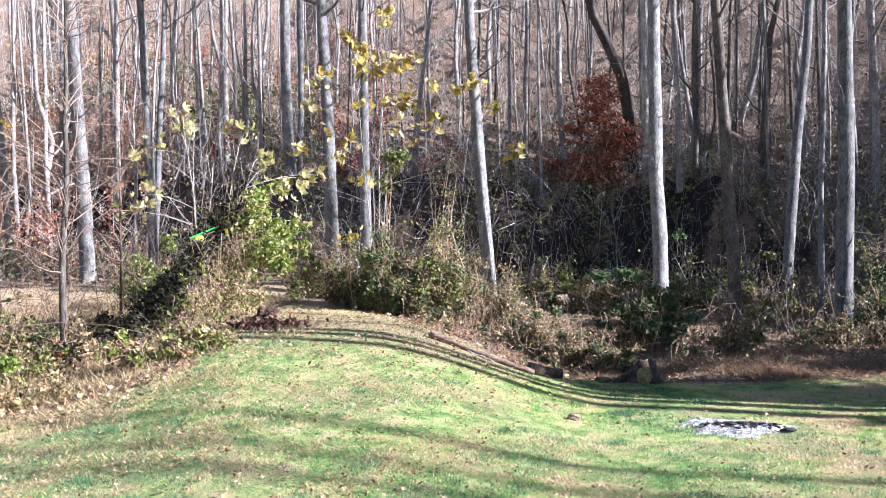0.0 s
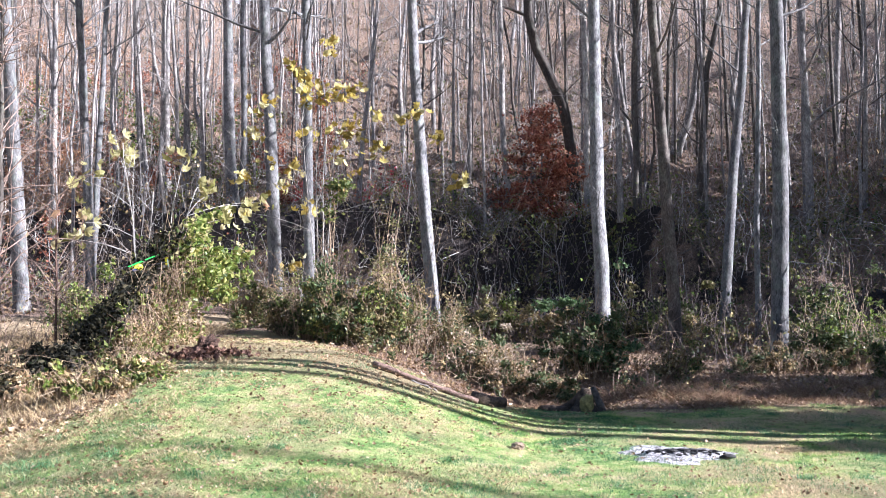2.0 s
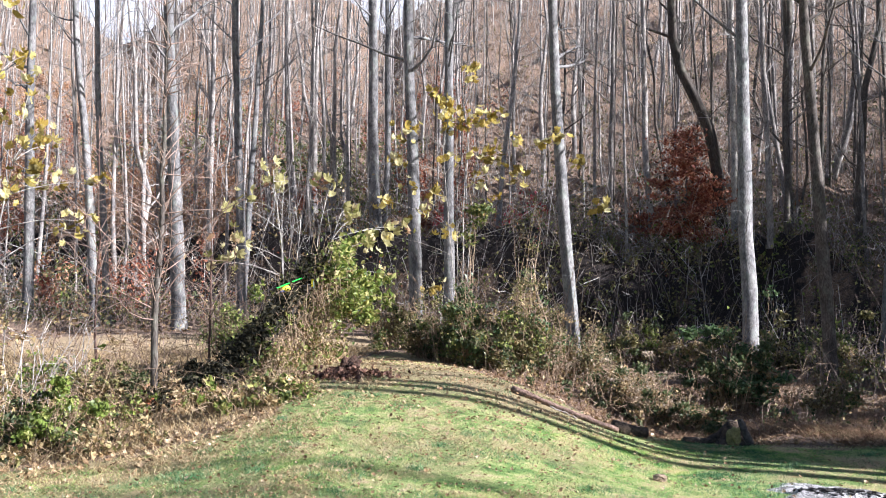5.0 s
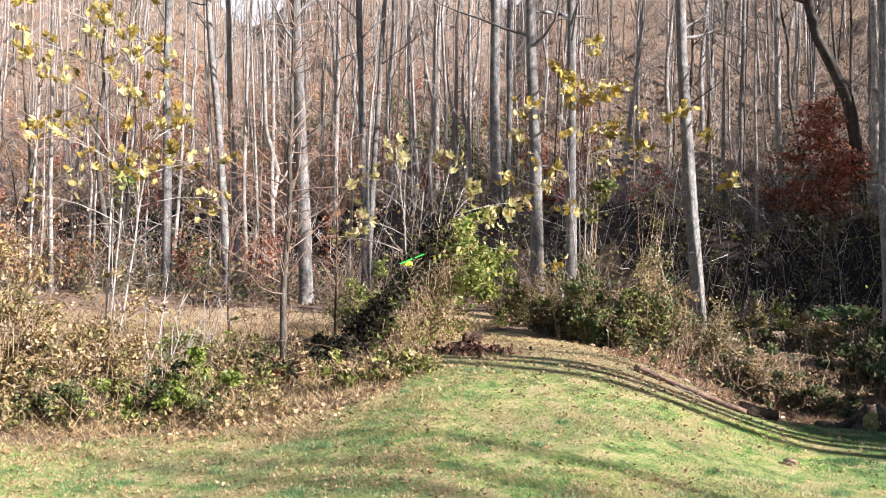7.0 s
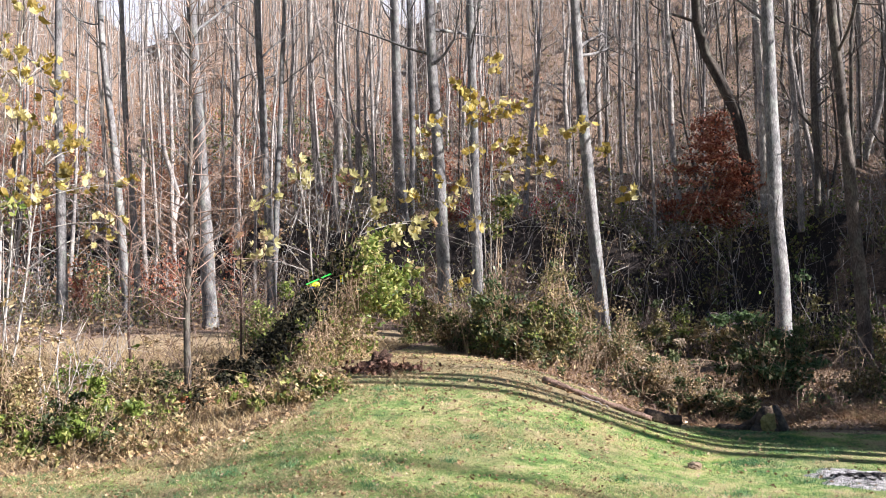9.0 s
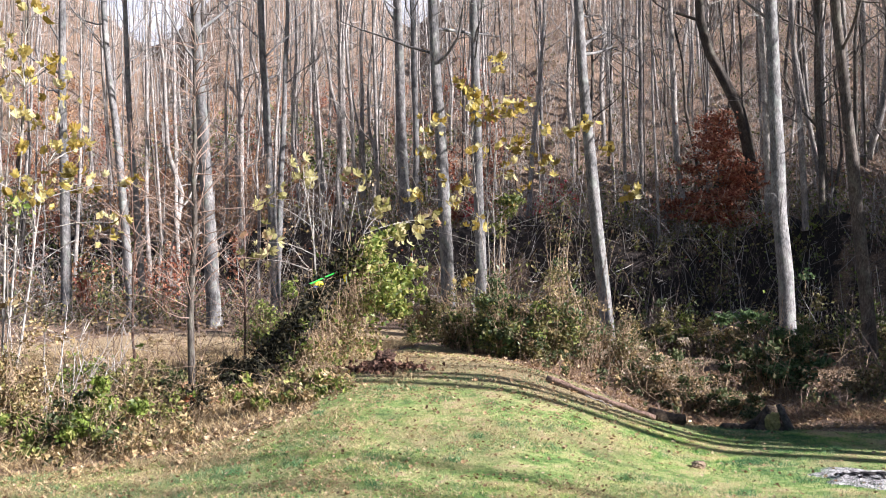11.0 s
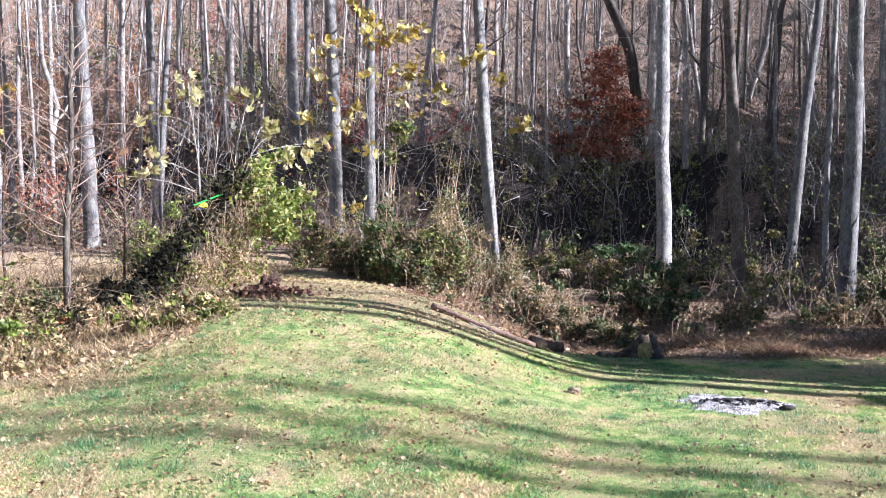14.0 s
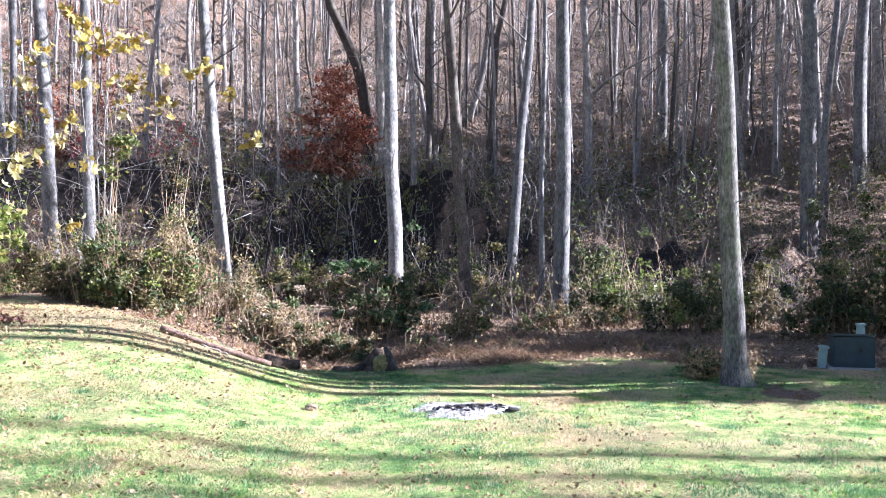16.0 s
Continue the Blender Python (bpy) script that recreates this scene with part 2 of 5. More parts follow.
def at(az, r, lift=0.0):
    """A spot on the land, from its bearing and its distance."""
    x, y = r * math.sin(radians(az)), r * math.cos(radians(az))
    return Vector((x, y, float(ground(x, y)) + lift))


# ---- mesh helpers ----
class Geo:
    def __init__(self):
        self.v, self.f, self.n = [], [], 0

    def add(self, verts, faces):
        verts = np.asarray(verts, float).reshape(-1, 3)
        self.v.append(verts)
        self.f.extend(tuple(int(i) + self.n for i in f) for f in faces)
        self.n += len(verts)

    def grid(self, verts, faces):
        """Many faces of one size, as an array."""
        self.v.append(np.asarray(verts, float).reshape(-1, 3))
        self.f.extend(map(tuple, (np.asarray(faces) + self.n).tolist()))
        self.n += len(self.v[-1])


def mesh(name, geo, material, smooth_shade=True):
    me = bpy.data.meshes.new(name)
    v = np.concatenate(geo.v) if geo.v else np.zeros((0, 3))
    me.from_pydata(v.tolist(), [], geo.f)
    if smooth_shade:
        me.polygons.foreach_set("use_smooth", [True] * len(me.polygons))
    me.materials.append(material)
    me.update()
    return me


def empty(name, place, label, category, group="", kind=""):
    ob = new(name)
    ob.location = place
    ob.empty_display_size = 0.2
    return tagged(ob, label, category, group, kind)


def part(name, geo, material, parent, label="", smooth_shade=True):
    """One mesh object under a thing; the geometry is in world places."""
    base = Vector((0, 0, 0))
    p = parent
    while p is not None:
        base += p.location
        p = p.parent
    if isinstance(geo, bmesh.types.BMesh):
        me = bpy.data.meshes.new(name)
        bmesh.ops.translate(geo, verts=geo.verts, vec=-base)
        geo.to_mesh(me)
        geo.free()
        me.materials.append(material)
    else:
        geo.v = [g - np.array(base) for g in geo.v]
        me = mesh(name, geo, material, smooth_shade)
    ob = new(name, me)
    ob.parent = parent
    return tagged(ob, label)


def stuff(name, geo, material, label, category, smooth_shade=False):
    return tagged(new(name, mesh(name, geo, material, smooth_shade)), label, category, kind="stuff")


def tube(geo, pts, radii, sides=8, cap=True):
    pts = np.asarray(pts, float)
    k = len(pts)
    t = np.gradient(pts, axis=0)
    t /= np.linalg.norm(t, axis=1)[:, None] + 1e-9
    ref = np.array([1.0, 0, 0]) if abs(t[0][2]) > 0.7 else np.array([0, 0, 1.0])
    a = np.cross(t, ref)
    a /= np.linalg.norm(a, axis=1)[:, None] + 1e-9
    b = np.cross(t, a)
    th = np.linspace(0, 2 * np.pi, sides, endpoint=False)
    ring = a[:, None] * np.cos(th)[None, :, None] + b[:, None] * np.sin(th)[None, :, None]
    rad = np.asarray(radii, float)
    rad = rad[:, None] if rad.ndim == 1 else rad
    v = pts[:, None] + ring * rad[..., None]
    i = np.arange(k - 1)[:, None] * sides
    j = np.arange(sides)[None]
    jn = (j + 1) % sides
    f = np.stack([i + j, i + jn, i + sides + jn, i + sides + j], -1).reshape(-1, 4)
    geo.grid(v, f)
    if cap:
        geo.f.append(tuple(range(geo.n - sides, geo.n)))
        geo.f.append(tuple(range(geo.n - k * sides + sides - 1, geo.n - k * sides - 1, -1)))


def sticks(geo, p0, p1, r0, r1):
    """Many thin three-sided twigs at once."""
    p0, p1 = np.asarray(p0, float).reshape(-1, 3), np.asarray(p1, float).reshape(-1, 3)
    n = len(p0)
    d = p1 - p0
    d /= np.linalg.norm(d, axis=1)[:, None] + 1e-9
    ref = np.where(np.abs(d[:, 2:3]) > 0.8, np.array([[1.0, 0, 0]]), np.array([[0, 0, 1.0]]))
    a = np.cross(d, ref)
    a /= np.linalg.norm(a, axis=1)[:, None] + 1e-9
    b = np.cross(d, a)
    r0, r1 = np.broadcast_to(r0, (n,)), np.broadcast_to(r1, (n,))
    rows = []
    for p, r in ((p0, r0), (p1, r1)):
        for th in (0, 2.094, 4.189):
            rows.append(p + (a * math.cos(th) + b * math.sin(th)) * r[:, None])
    v = np.stack(rows, 1)
    i = np.arange(n)[:, None] * 6
    q = np.concatenate([i + np.array([[0, 1, 4, 3]]), i + np.array([[1, 2, 5, 4]]), i + np.array([[2, 0, 3, 5]])], 1)
    geo.grid(v, q.reshape(-1, 4))


def unit(n, up=0.0):
    d = rng.normal(size=(n, 3))
    d[:, 2] += up
    return d / (np.linalg.norm(d, axis=1)[:, None] + 1e-9)


def leaves(geo, c, size, up=0.6, long=1.5, fold=0.25):
    """Small folded leaves, four corners each."""
    c = np.asarray(c, float).reshape(-1, 3)
    n = len(c)
    nr = unit(n, up)
    a = np.cross(nr, unit(n))
    a /= np.linalg.norm(a, axis=1)[:, None] + 1e-9
    b = np.cross(nr, a)
    s = (np.broadcast_to(size, (n,)) * rng.uniform(0.6, 1.35, n))[:, None]
    v = np.stack([c - a * s * long * 0.5, c + b * s * 0.5 + nr * s * fold, c + a * s * long * 0.5, c - b * s * 0.5 + nr * s * fold], 1)
    i = np.arange(n)[:, None] * 4
    geo.grid(v, np.concatenate([i + np.array([[0, 1, 2]]), i + np.array([[0, 2, 3]])], 1).reshape(-1, 3))


LOBES = np.array([(0, -0.5), (0.31, -0.34), (0.54, -0.10), (0.33, 0.07), (0.44, 0.36), (0.17, 0.31), (0, 0.62),
                  (-0.17, 0.31), (-0.44, 0.36), (-0.33, 0.07), (-0.54, -0.10), (-0.31, -0.34)])


def lobed(geo, c, size, up=0.3):
    """Broad five-lobed leaves, slightly cupped."""
    c = np.asarray(c, float).reshape(-1, 3)
    n = len(c)
    nr = unit(n, up)
    a = np.cross(nr, unit(n))
    a /= np.linalg.norm(a, axis=1)[:, None] + 1e-9
    b = np.cross(nr, a)
    s = (np.broadcast_to(size, (n,)) * rng.uniform(0.65, 1.3, n))[:, None, None]
    cup = (np.hypot(LOBES[:, 0], LOBES[:, 1]) ** 2 * 0.9)[None, :, None]
    rim = c[:, None] + s * (a[:, None] * LOBES[None, :, :1] + b[:, None] * LOBES[None, :, 1:] + nr[:, None] * cup)
    v = np.concatenate([c[:, None], rim], 1)
    k = len(LOBES)
    i = np.arange(n)[:, None, None] * (k + 1)
    t = np.stack([np.zeros(k, int), np.arange(k) + 1, (np.arange(k) + 1) % k + 1], -1)[None]
    geo.grid(v, (i + t).reshape(-1, 3))


def blades(geo, base, height, width, lean):
    """Grass blades: one bent strip of three corners each."""
    n = len(base)
    h = np.broadcast_to(height, (n,)) * rng.uniform(0.5, 1.4, n)
    th = rng.uniform(0, 2 * np.pi, n)
    w = np.stack([np.cos(th), np.sin(th), np.zeros(n)], 1) * (np.broadcast_to(width, (n,)) * 0.5)[:, None]
    tip = base + np.stack([rng.normal(0, lean, n) * h, rng.normal(0, lean, n) * h, h], 1)
    v = np.stack([base - w, base + w, tip], 1)
    i = np.arange(n)[:, None] * 3
    geo.grid(v, i + np.array([[0, 1, 2]]))


def arcs(geo, starts, ends, rise, r, steps=5):
    """Arching canes from start to end."""
    starts, ends = np.asarray(starts, float), np.asarray(ends, float)
    last = starts
    wob = rng.normal(0, 0.05, starts.shape)
    for k in range(1, steps + 1):
        s = k / steps
        p = starts * (1 - s) + ends * s + wob * math.sin(math.pi * s)
        p[:, 2] += np.broadcast_to(rise, (len(p),)) * 4 * s * (1 - s)
        sticks(geo, last, p, r * (1 - 0.7 * (k - 1) / steps), r * (1 - 0.7 * s))
        last = p


# ---- ground: one sheet to the horizon ----
def build_ground():
    az = np.radians(np.concatenate([np.arange(-180, -44, 4.0), np.arange(-44, 50, 0.45), np.arange(50, 181, 4.0)]))
    az[-1] = np.pi
    r = np.concatenate([np.linspace(0.0, 8, 10)[1:], np.arange(8.2, 46, 0.34), np.arange(46, 190, 1.3), np.geomspace(190, 3000, 24)])
    A, R = np.meshgrid(az, r)
    X, Y = R * np.sin(A), R * np.cos(A)
    Z = ground(X, Y)
    na = len(az)
    v = np.concatenate([[[0, 0, float(ground(0.001, 0.001))]], np.stack([X, Y, Z], -1).reshape(-1, 3)])
    i = 1 + np.arange(len(r) - 1)[:, None] * na + np.arange(na - 1)[None]
    q = np.stack([i, i + na, i + na + 1, i + 1], -1).reshape(-1, 4)
    g = Geo()
    g.grid(v, q)
    g.f.extend((0, 1 + k, 2 + k) for k in range(na - 1))
    m, n, l, b = nodes_of("ground")
    vec = coords(n, l, (1, 1, 1))
    big, mid, fine = noise_tex(n, l, vec, 0.28, 4), noise_tex(n, l, vec, 2.2, 5, 0.7), noise_tex(n, l, vec, 26, 5, 0.75)
    grass = ramp(n, [(0.34, (0.08, 0.17, 0.04)), (0.46, (0.22, 0.36, 0.09)), (0.56, (0.46, 0.48, 0.19)), (0.68, (0.58, 0.45, 0.28))])
    l.new(mid, grass.inputs[0])
    dry = ramp(n, [(0.3, (0.17, 0.12, 0.065)), (0.5, (0.36, 0.27, 0.15)), (0.7, (0.52, 0.41, 0.25))])
    l.new(fine, dry.inputs[0])
    litter = ramp(n, [(0.32, (0.042, 0.03, 0.024)), (0.47, (0.165, 0.112, 0.08)), (0.58, (0.34, 0.23, 0.16)), (0.72, (0.53, 0.38, 0.28))])
    l.new(fine, litter.inputs[0])
    soil = ramp(n, [(0.3, (0.20, 0.14, 0.08)), (0.55, (0.43, 0.325, 0.195)), (0.75, (0.60, 0.48, 0.32))])
    l.new(fine, soil.inputs[0])

    def attr(name):
        a = n.new("ShaderNodeAttribute")
        a.attribute_name = name
        return a.outputs["Fac"]

    def edge(fac):
        s = maths(n, l, "ADD", fac, maths(n, l, "MULTIPLY", maths(n, l, "SUBTRACT", mid, 0.5), 0.9))
        e = ramp(n, [(0.42, (0, 0, 0)), (0.58, (1, 1, 1))])
        l.new(s, e.inputs[0])
        return e.outputs[0]
    worn = ramp(n, [(0.46, (0, 0, 0)), (0.62, (0.8, 0.8, 0.8))])
    l.new(big, worn.inputs[0])
    lawn = mixed(n, l, worn.outputs[0], grass.outputs[0], dry.outputs[0])
    lawn = mixed(n, l, maths(n, l, "MULTIPLY", attr("worn"), 0.85), lawn, dry.outputs[0])
    c = mixed(n, l, edge(attr("dirt")), litter.outputs[0], soil.outputs[0])
    # Near-black ramp: the bank's shade is put into the soil colour.
    shaded_earth = ramp(n, [(0.34, (0.009, 0.007, 0.007)), (0.56, (0.033, 0.025, 0.023)), (0.72, (0.11, 0.076, 0.064))])
    l.new(fine, shaded_earth.inputs[0])
    c = mixed(n, l, edge(attr("cut")), c, shaded_earth.outputs[0])
    c = mixed(n, l, edge(attr("lawn")), c, lawn)
    l.new(c, b.inputs["Base Color"])
    b.inputs["Roughness"].default_value = 0.95
    bumped(n, l, b, maths(n, l, "ADD", fine, maths(n, l, "MULTIPLY", mid, 0.8)), 1.0, 0.10)
    me = mesh("ground", g, m)
    x, y = v[:, 0], v[:, 1]
    az_, r_ = bearing(x, y)
    crest = smooth((r_ - 14.8) / 4.5) * smooth((9 - az_) / 7)
    for name, val in (("lawn", lawn_mask(x, y)), ("dirt", dirt_mask(x, y)), ("worn", crest), ("cut", cut_shade_mask(x, y))):
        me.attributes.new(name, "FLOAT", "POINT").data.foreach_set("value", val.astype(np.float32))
    tagged(new("ground", me), "patchy autumn lawn rising to leaf-strewn wooded hillside", "ground", kind="structure")


build_ground()


def far_sky():
    """Pale hazy sky low behind the ridge, kilometres away."""
    az = np.radians(np.linspace(-62, 40, 35))
    g = Geo()
    v = np.concatenate([np.stack([2900 * np.sin(az), 2900 * np.cos(az), np.full(35, z)], 1) for z in (150.0, 1500.0)])
    i = np.arange(34)[:, None]
    g.grid(v, i + np.array([[0, 1, 36, 35]]))
    m, n, l, b = nodes_of("hazy_sky")
    v_ = coords(n, l, (0.001, 0.001, 0.002))
    col = ramp(n, [(0.35, (0.62, 0.72, 0.90)), (0.65, (0.86, 0.90, 0.97))])
    l.new(noise_tex(n, l, v_, 1.5, 4), col.inputs[0])
    e = n.new("ShaderNodeEmission")
    e.inputs["Strength"].default_value = 0.5
    l.new(col.outputs[0], e.inputs["Color"])
    l.new(e.outputs[0], n["Material Output"].inputs["Surface"])
    tagged(new("backdrop", mesh("backdrop", g, m)), "pale hazy sky low behind the wooded ridge", "sky", kind="structure")


far_sky()


# ---- trees ----
def crown(geo, path, rad, start, count, reach, twigs, up=0.55, thick=0.42, sides=5):
    """Limbs with branches and twigs along the upper part of a trunk."""
    path = np.asarray(path)
    k = len(path)
    h = path[-1][2] - path[0][2]
    apart, made = geo is None, []
    for j in range(count):
        if apart:
            geo = Geo()
            made.append(geo)
        s = start + (1 - start) * (j + rng.uniform(0, 1)) / count
        f = s * (k - 1)
        i = min(int(f), k - 2)
        p = path[i] + (path[i + 1] - path[i]) * (f - i)
        r = float(np.interp(f, np.arange(k), rad)) * thick * rng.uniform(0.5, 1.0)
        th = rng.uniform(0, 2 * math.pi)
        ln = h * reach * (1.15 - 0.6 * s) * rng.uniform(0.6, 1.3)
        d = np.array([math.cos(th), math.sin(th), up * rng.uniform(0.5, 1.8)])
        d /= np.linalg.norm(d)
        pts = [p]
        for q in range(4):
            d = d + rng.normal(0, 0.16, 3) + np.array([0, 0, 0.10])
            d /= np.linalg.norm(d)
            pts.append(pts[-1] + d * ln / 4)
        pts = np.array(pts)
        tube(geo, pts, np.linspace(r, r * 0.3, 5), sides, cap=False)
        m = twigs
        ss = rng.uniform(0.25, 1.0, m) * 4
        ii = np.minimum(ss.astype(int), 3)
        b0 = pts[ii] + (pts[ii + 1] - pts[ii]) * (ss - ii)[:, None]
        bd = unit(m, 0.5) + d * 0.6
        bd /= np.linalg.norm(bd, axis=1)[:, None]
        bl = ln * rng.uniform(0.2, 0.45, m)[:, None]
        b1 = b0 + bd * bl
        bm_ = (b0 + b1) / 2 + rng.normal(0, 0.13, (m, 3)) * bl
        sticks(geo, b0, bm_, r * 0.38, r * 0.27)
        sticks(geo, bm_, b1, r * 0.27, r * 0.14)
        for _ in range(2 if apart or m > 3 else 1):
            q0 = bm_ + (b1 - bm_) * rng.uniform(0.0, 1.0, (m, 1))
            qd = bd + rng.normal(0, 0.6, (m, 3))
            sticks(geo, q0, q0 + qd / (np.linalg.norm(qd, axis=1)[:, None]) * bl * 0.55, r * 0.18, r * 0.06)
    return made


def trunk_path(dist, az0, az1, az2, height, sway=0.16, mid=0.14, onward=0.4):
    """Trunk line through three bearings: at the ground, at mid height and higher up."""
    z0 = at(az0, dist)[2] - 0.15
    zs = np.array([z0, 2.6 + mid * dist, 2.6 + 0.26 * dist])
    azs = np.array([az0, az1, az2])
    z = np.linspace(z0, z0 + height, 15)
    a = np.interp(z, zs, azs) + np.maximum(z - zs[2], 0) * (az2 - az1) / max(zs[2] - zs[1], 0.1) * onward
    a = np.convolve(np.pad(a, 1, mode="edge"), [0.25, 0.5, 0.25], "valid")
    w = np.cumsum(rng.normal(0, sway, (15, 2)), 0) * 0.3
    w -= w[0]
    return np.stack([dist * np.sin(np.radians(a)) + w[:, 0] * 0.5, dist * np.cos(np.radians(a)) + w[:, 1], z], 1)


def tree(dist, az0, az1, az2, dia, label, height=23.0, mat=None, start=0.42, limbs=16, flare=0.35, group="", low=5, twigs=6, mid=0.14, kick=0.0, onward=0.4):
    mat = mat or BARK_GREY
    path = trunk_path(dist, az0, az1, az2, height, mid=mid, onward=onward)
    s = np.linspace(0, 1, len(path))
    rad = dia / 2 * (1.04 - 0.72 * s ** 1.2) + dia / 2 * flare * np.exp(-s * height / 0.45)
    fine = np.linspace(0, 1, 34) ** 1.7
    pts = np.stack([np.interp(fine, s, path[:, k]) for k in range(3)], 1)
    lean = np.exp(-fine * height / 0.5) * kick
    pts[:, 0] += lean * math.cos(radians(az0))
    pts[:, 1] -= lean * math.sin(radians(az0))
    rr = dia / 2 * (1.04 - 0.72 * fine ** 1.2) + dia / 2 * flare * np.exp(-fine * height / 0.45)
    sides = 14
    th = np.linspace(0, 2 * np.pi, sides, endpoint=False)
    ph = rng.uniform(0, 6.28, 3)
    ring = 1 + 0.05 * np.sin(3 * th + ph[0]) + 0.04 * np.sin(5 * th + ph[1])
    root = np.exp(-fine * height / 0.4)[:, None] * 0.25 * np.sin(5 * th + ph[2])[None]
    wob = rng.normal(0, 0.015, (34, sides))
    g = Geo()
    tube(g, pts, rr[:, None] * (ring[None] + root + wob), sides)
    ob = empty("tree", Vector(path[0]), label, "tree", group)
    part("trunk", g, mat, ob)
    for g in crown(None, path, rad, start, limbs, 0.17, twigs):
        part("limb", g, mat, ob)
    if low:
        for g in crown(None, path[:9], rad[:9], 0.22, low, 0.11, 4, 0.25, 0.13):
            part("limb", g, mat, ob)
    return ob


BIG = "tall bare hardwood with smooth grey trunk beside the track"
THIN = "slender bare grey tree on the bank top"
DARKT = "bare tree with dark bark at the wood's edge"
for row in [(36, -20.9, -21.4, -21.9, 0.52), (34, -6.75, -6.98, -7.28, 0.49), (35, -4.75, -4.94, -5.02, 0.42),
            (31, 3.05, 2.1, 1.75, 0.44), (30, 13.2, 12.95, 12.92, 0.47),
            (28, 23.3, 23.5, 23.35, 0.48)]:
    tree(*row, BIG, group="tall trees along the track")
for row in [(38, -25.6, -26.3, -27.1, 0.34), (38, -24.9, -25.6, -25.95, 0.27), (42, -29.2, -29.35, -29.5, 0.44),
            (38, -17.3, -17.7, -18.0, 0.38), (38.4, -17.35, -16.95, -16.75, 0.26), (45, -9.25, -9.5, -9.6, 0.53),
            (46, -8.85, -8.65, -8.75, 0.30), (35, 20.3, 20.95, 21.8, 0.38), (33, 22.2, 22.35, 22.6, 0.20),
            (34, 37.7, 37.7, 37.9, 0.56), (37, 38.4, 38.7, 39.3, 0.28), (45, 29.3, 29.45, 29.55, 0.53),
            (40, 40.3, 40.4, 40.6, 0.5)]:
    tree(*row, "bare grey hardwood trunk among brush below the hill", height=22, group="trees below the hill")
for row in [(40, 14.4, 14.25, 13.95, 0.25), (48, 15.3, 15.5, 15.6, 0.36), (50, 17.5, 17.6, 17.85, 0.26), (48, 17.4, 18.35, 19.3, 0.36),
            (48, 5.1, 5.2, 5.3, 0.28), (43, 7.75, 7.2, 7.05, 0.3), (50, -13.1, -13.2, -13.2, 0.36), (52, -14.3, -14.6, -14.9, 0.42),
            (48, -19.3, -19.4, -19.4, 0.3), (45, -1.75, -1.5, -0.6, 0.24), (50, 26.5, 26.65, 26.7, 0.32), (50, 34.2, 34.4, 34.8, 0.36),
            (44, -35.5, -35.7, -35.9, 0.2), (44, 4.2, 4.2, 4.25, 0.17), (45, 8.9, 9.0, 9.2, 0.15), (41, 6.1, 6.0, 5.9, 0.13),
            (40, 19.5, 19.4, 19.2, 0.14), (42, 24.9, 24.9, 25.0, 0.19), (42, 28.0, 28.1, 28.2, 0.18), (40, 30.7, 30.8, 30.8, 0.15),
            (40, 35.8, 35.9, 36.0, 0.20), (46, -11.0, -11.1, -11.3, 0.20), (46, -22.9, -23.1, -23.2, 0.22)]:
    tree(*row, THIN, height=20, group="slender trees on the bank", start=0.3, mat=BARK_FAR)
tree(43, 11.85, 11.05, 8.6, 0.56, "crooked dark-barked tree leaning over the cut bank", height=20, mat=BARK_DARK, mid=0.185, onward=0.0)
tree(32, 17.6, 16.7, 16.15, 0.41, "tall bare tree with dark furrowed bark beside the track", mat=BARK_MID)
tree(42, 12.4, 12.3, 12.15, 0.30, "white-barked bare tree beside a grey trunk", mat=BARK_PALE)
tree(17, 33.5, 33.55, 33.0, 0.345, "grey tree with flared mossy base at the lawn's edge", height=19, flare=0.85, start=0.5, kick=0.10, mat=BARK_FLARE)
for a, r, d in [(63.9, 25.0, 0.46), (67.3, 25.2, 0.50), (69.8, 31.3, 0.36), (70.1, 33.6, 0.36), (89.1, 39.4, 0.42),
                (91.5, 41.9, 0.40), (92.2, 39.9, 0.42), (64, 40, 0.40)]:
    tree(r, a, a + 0.3, a - 0.2, d, "bare hardwood tree standing beside the lawn", height=25, group="trees beside the lawn", start=0.6, limbs=9, twigs=4, low=0)


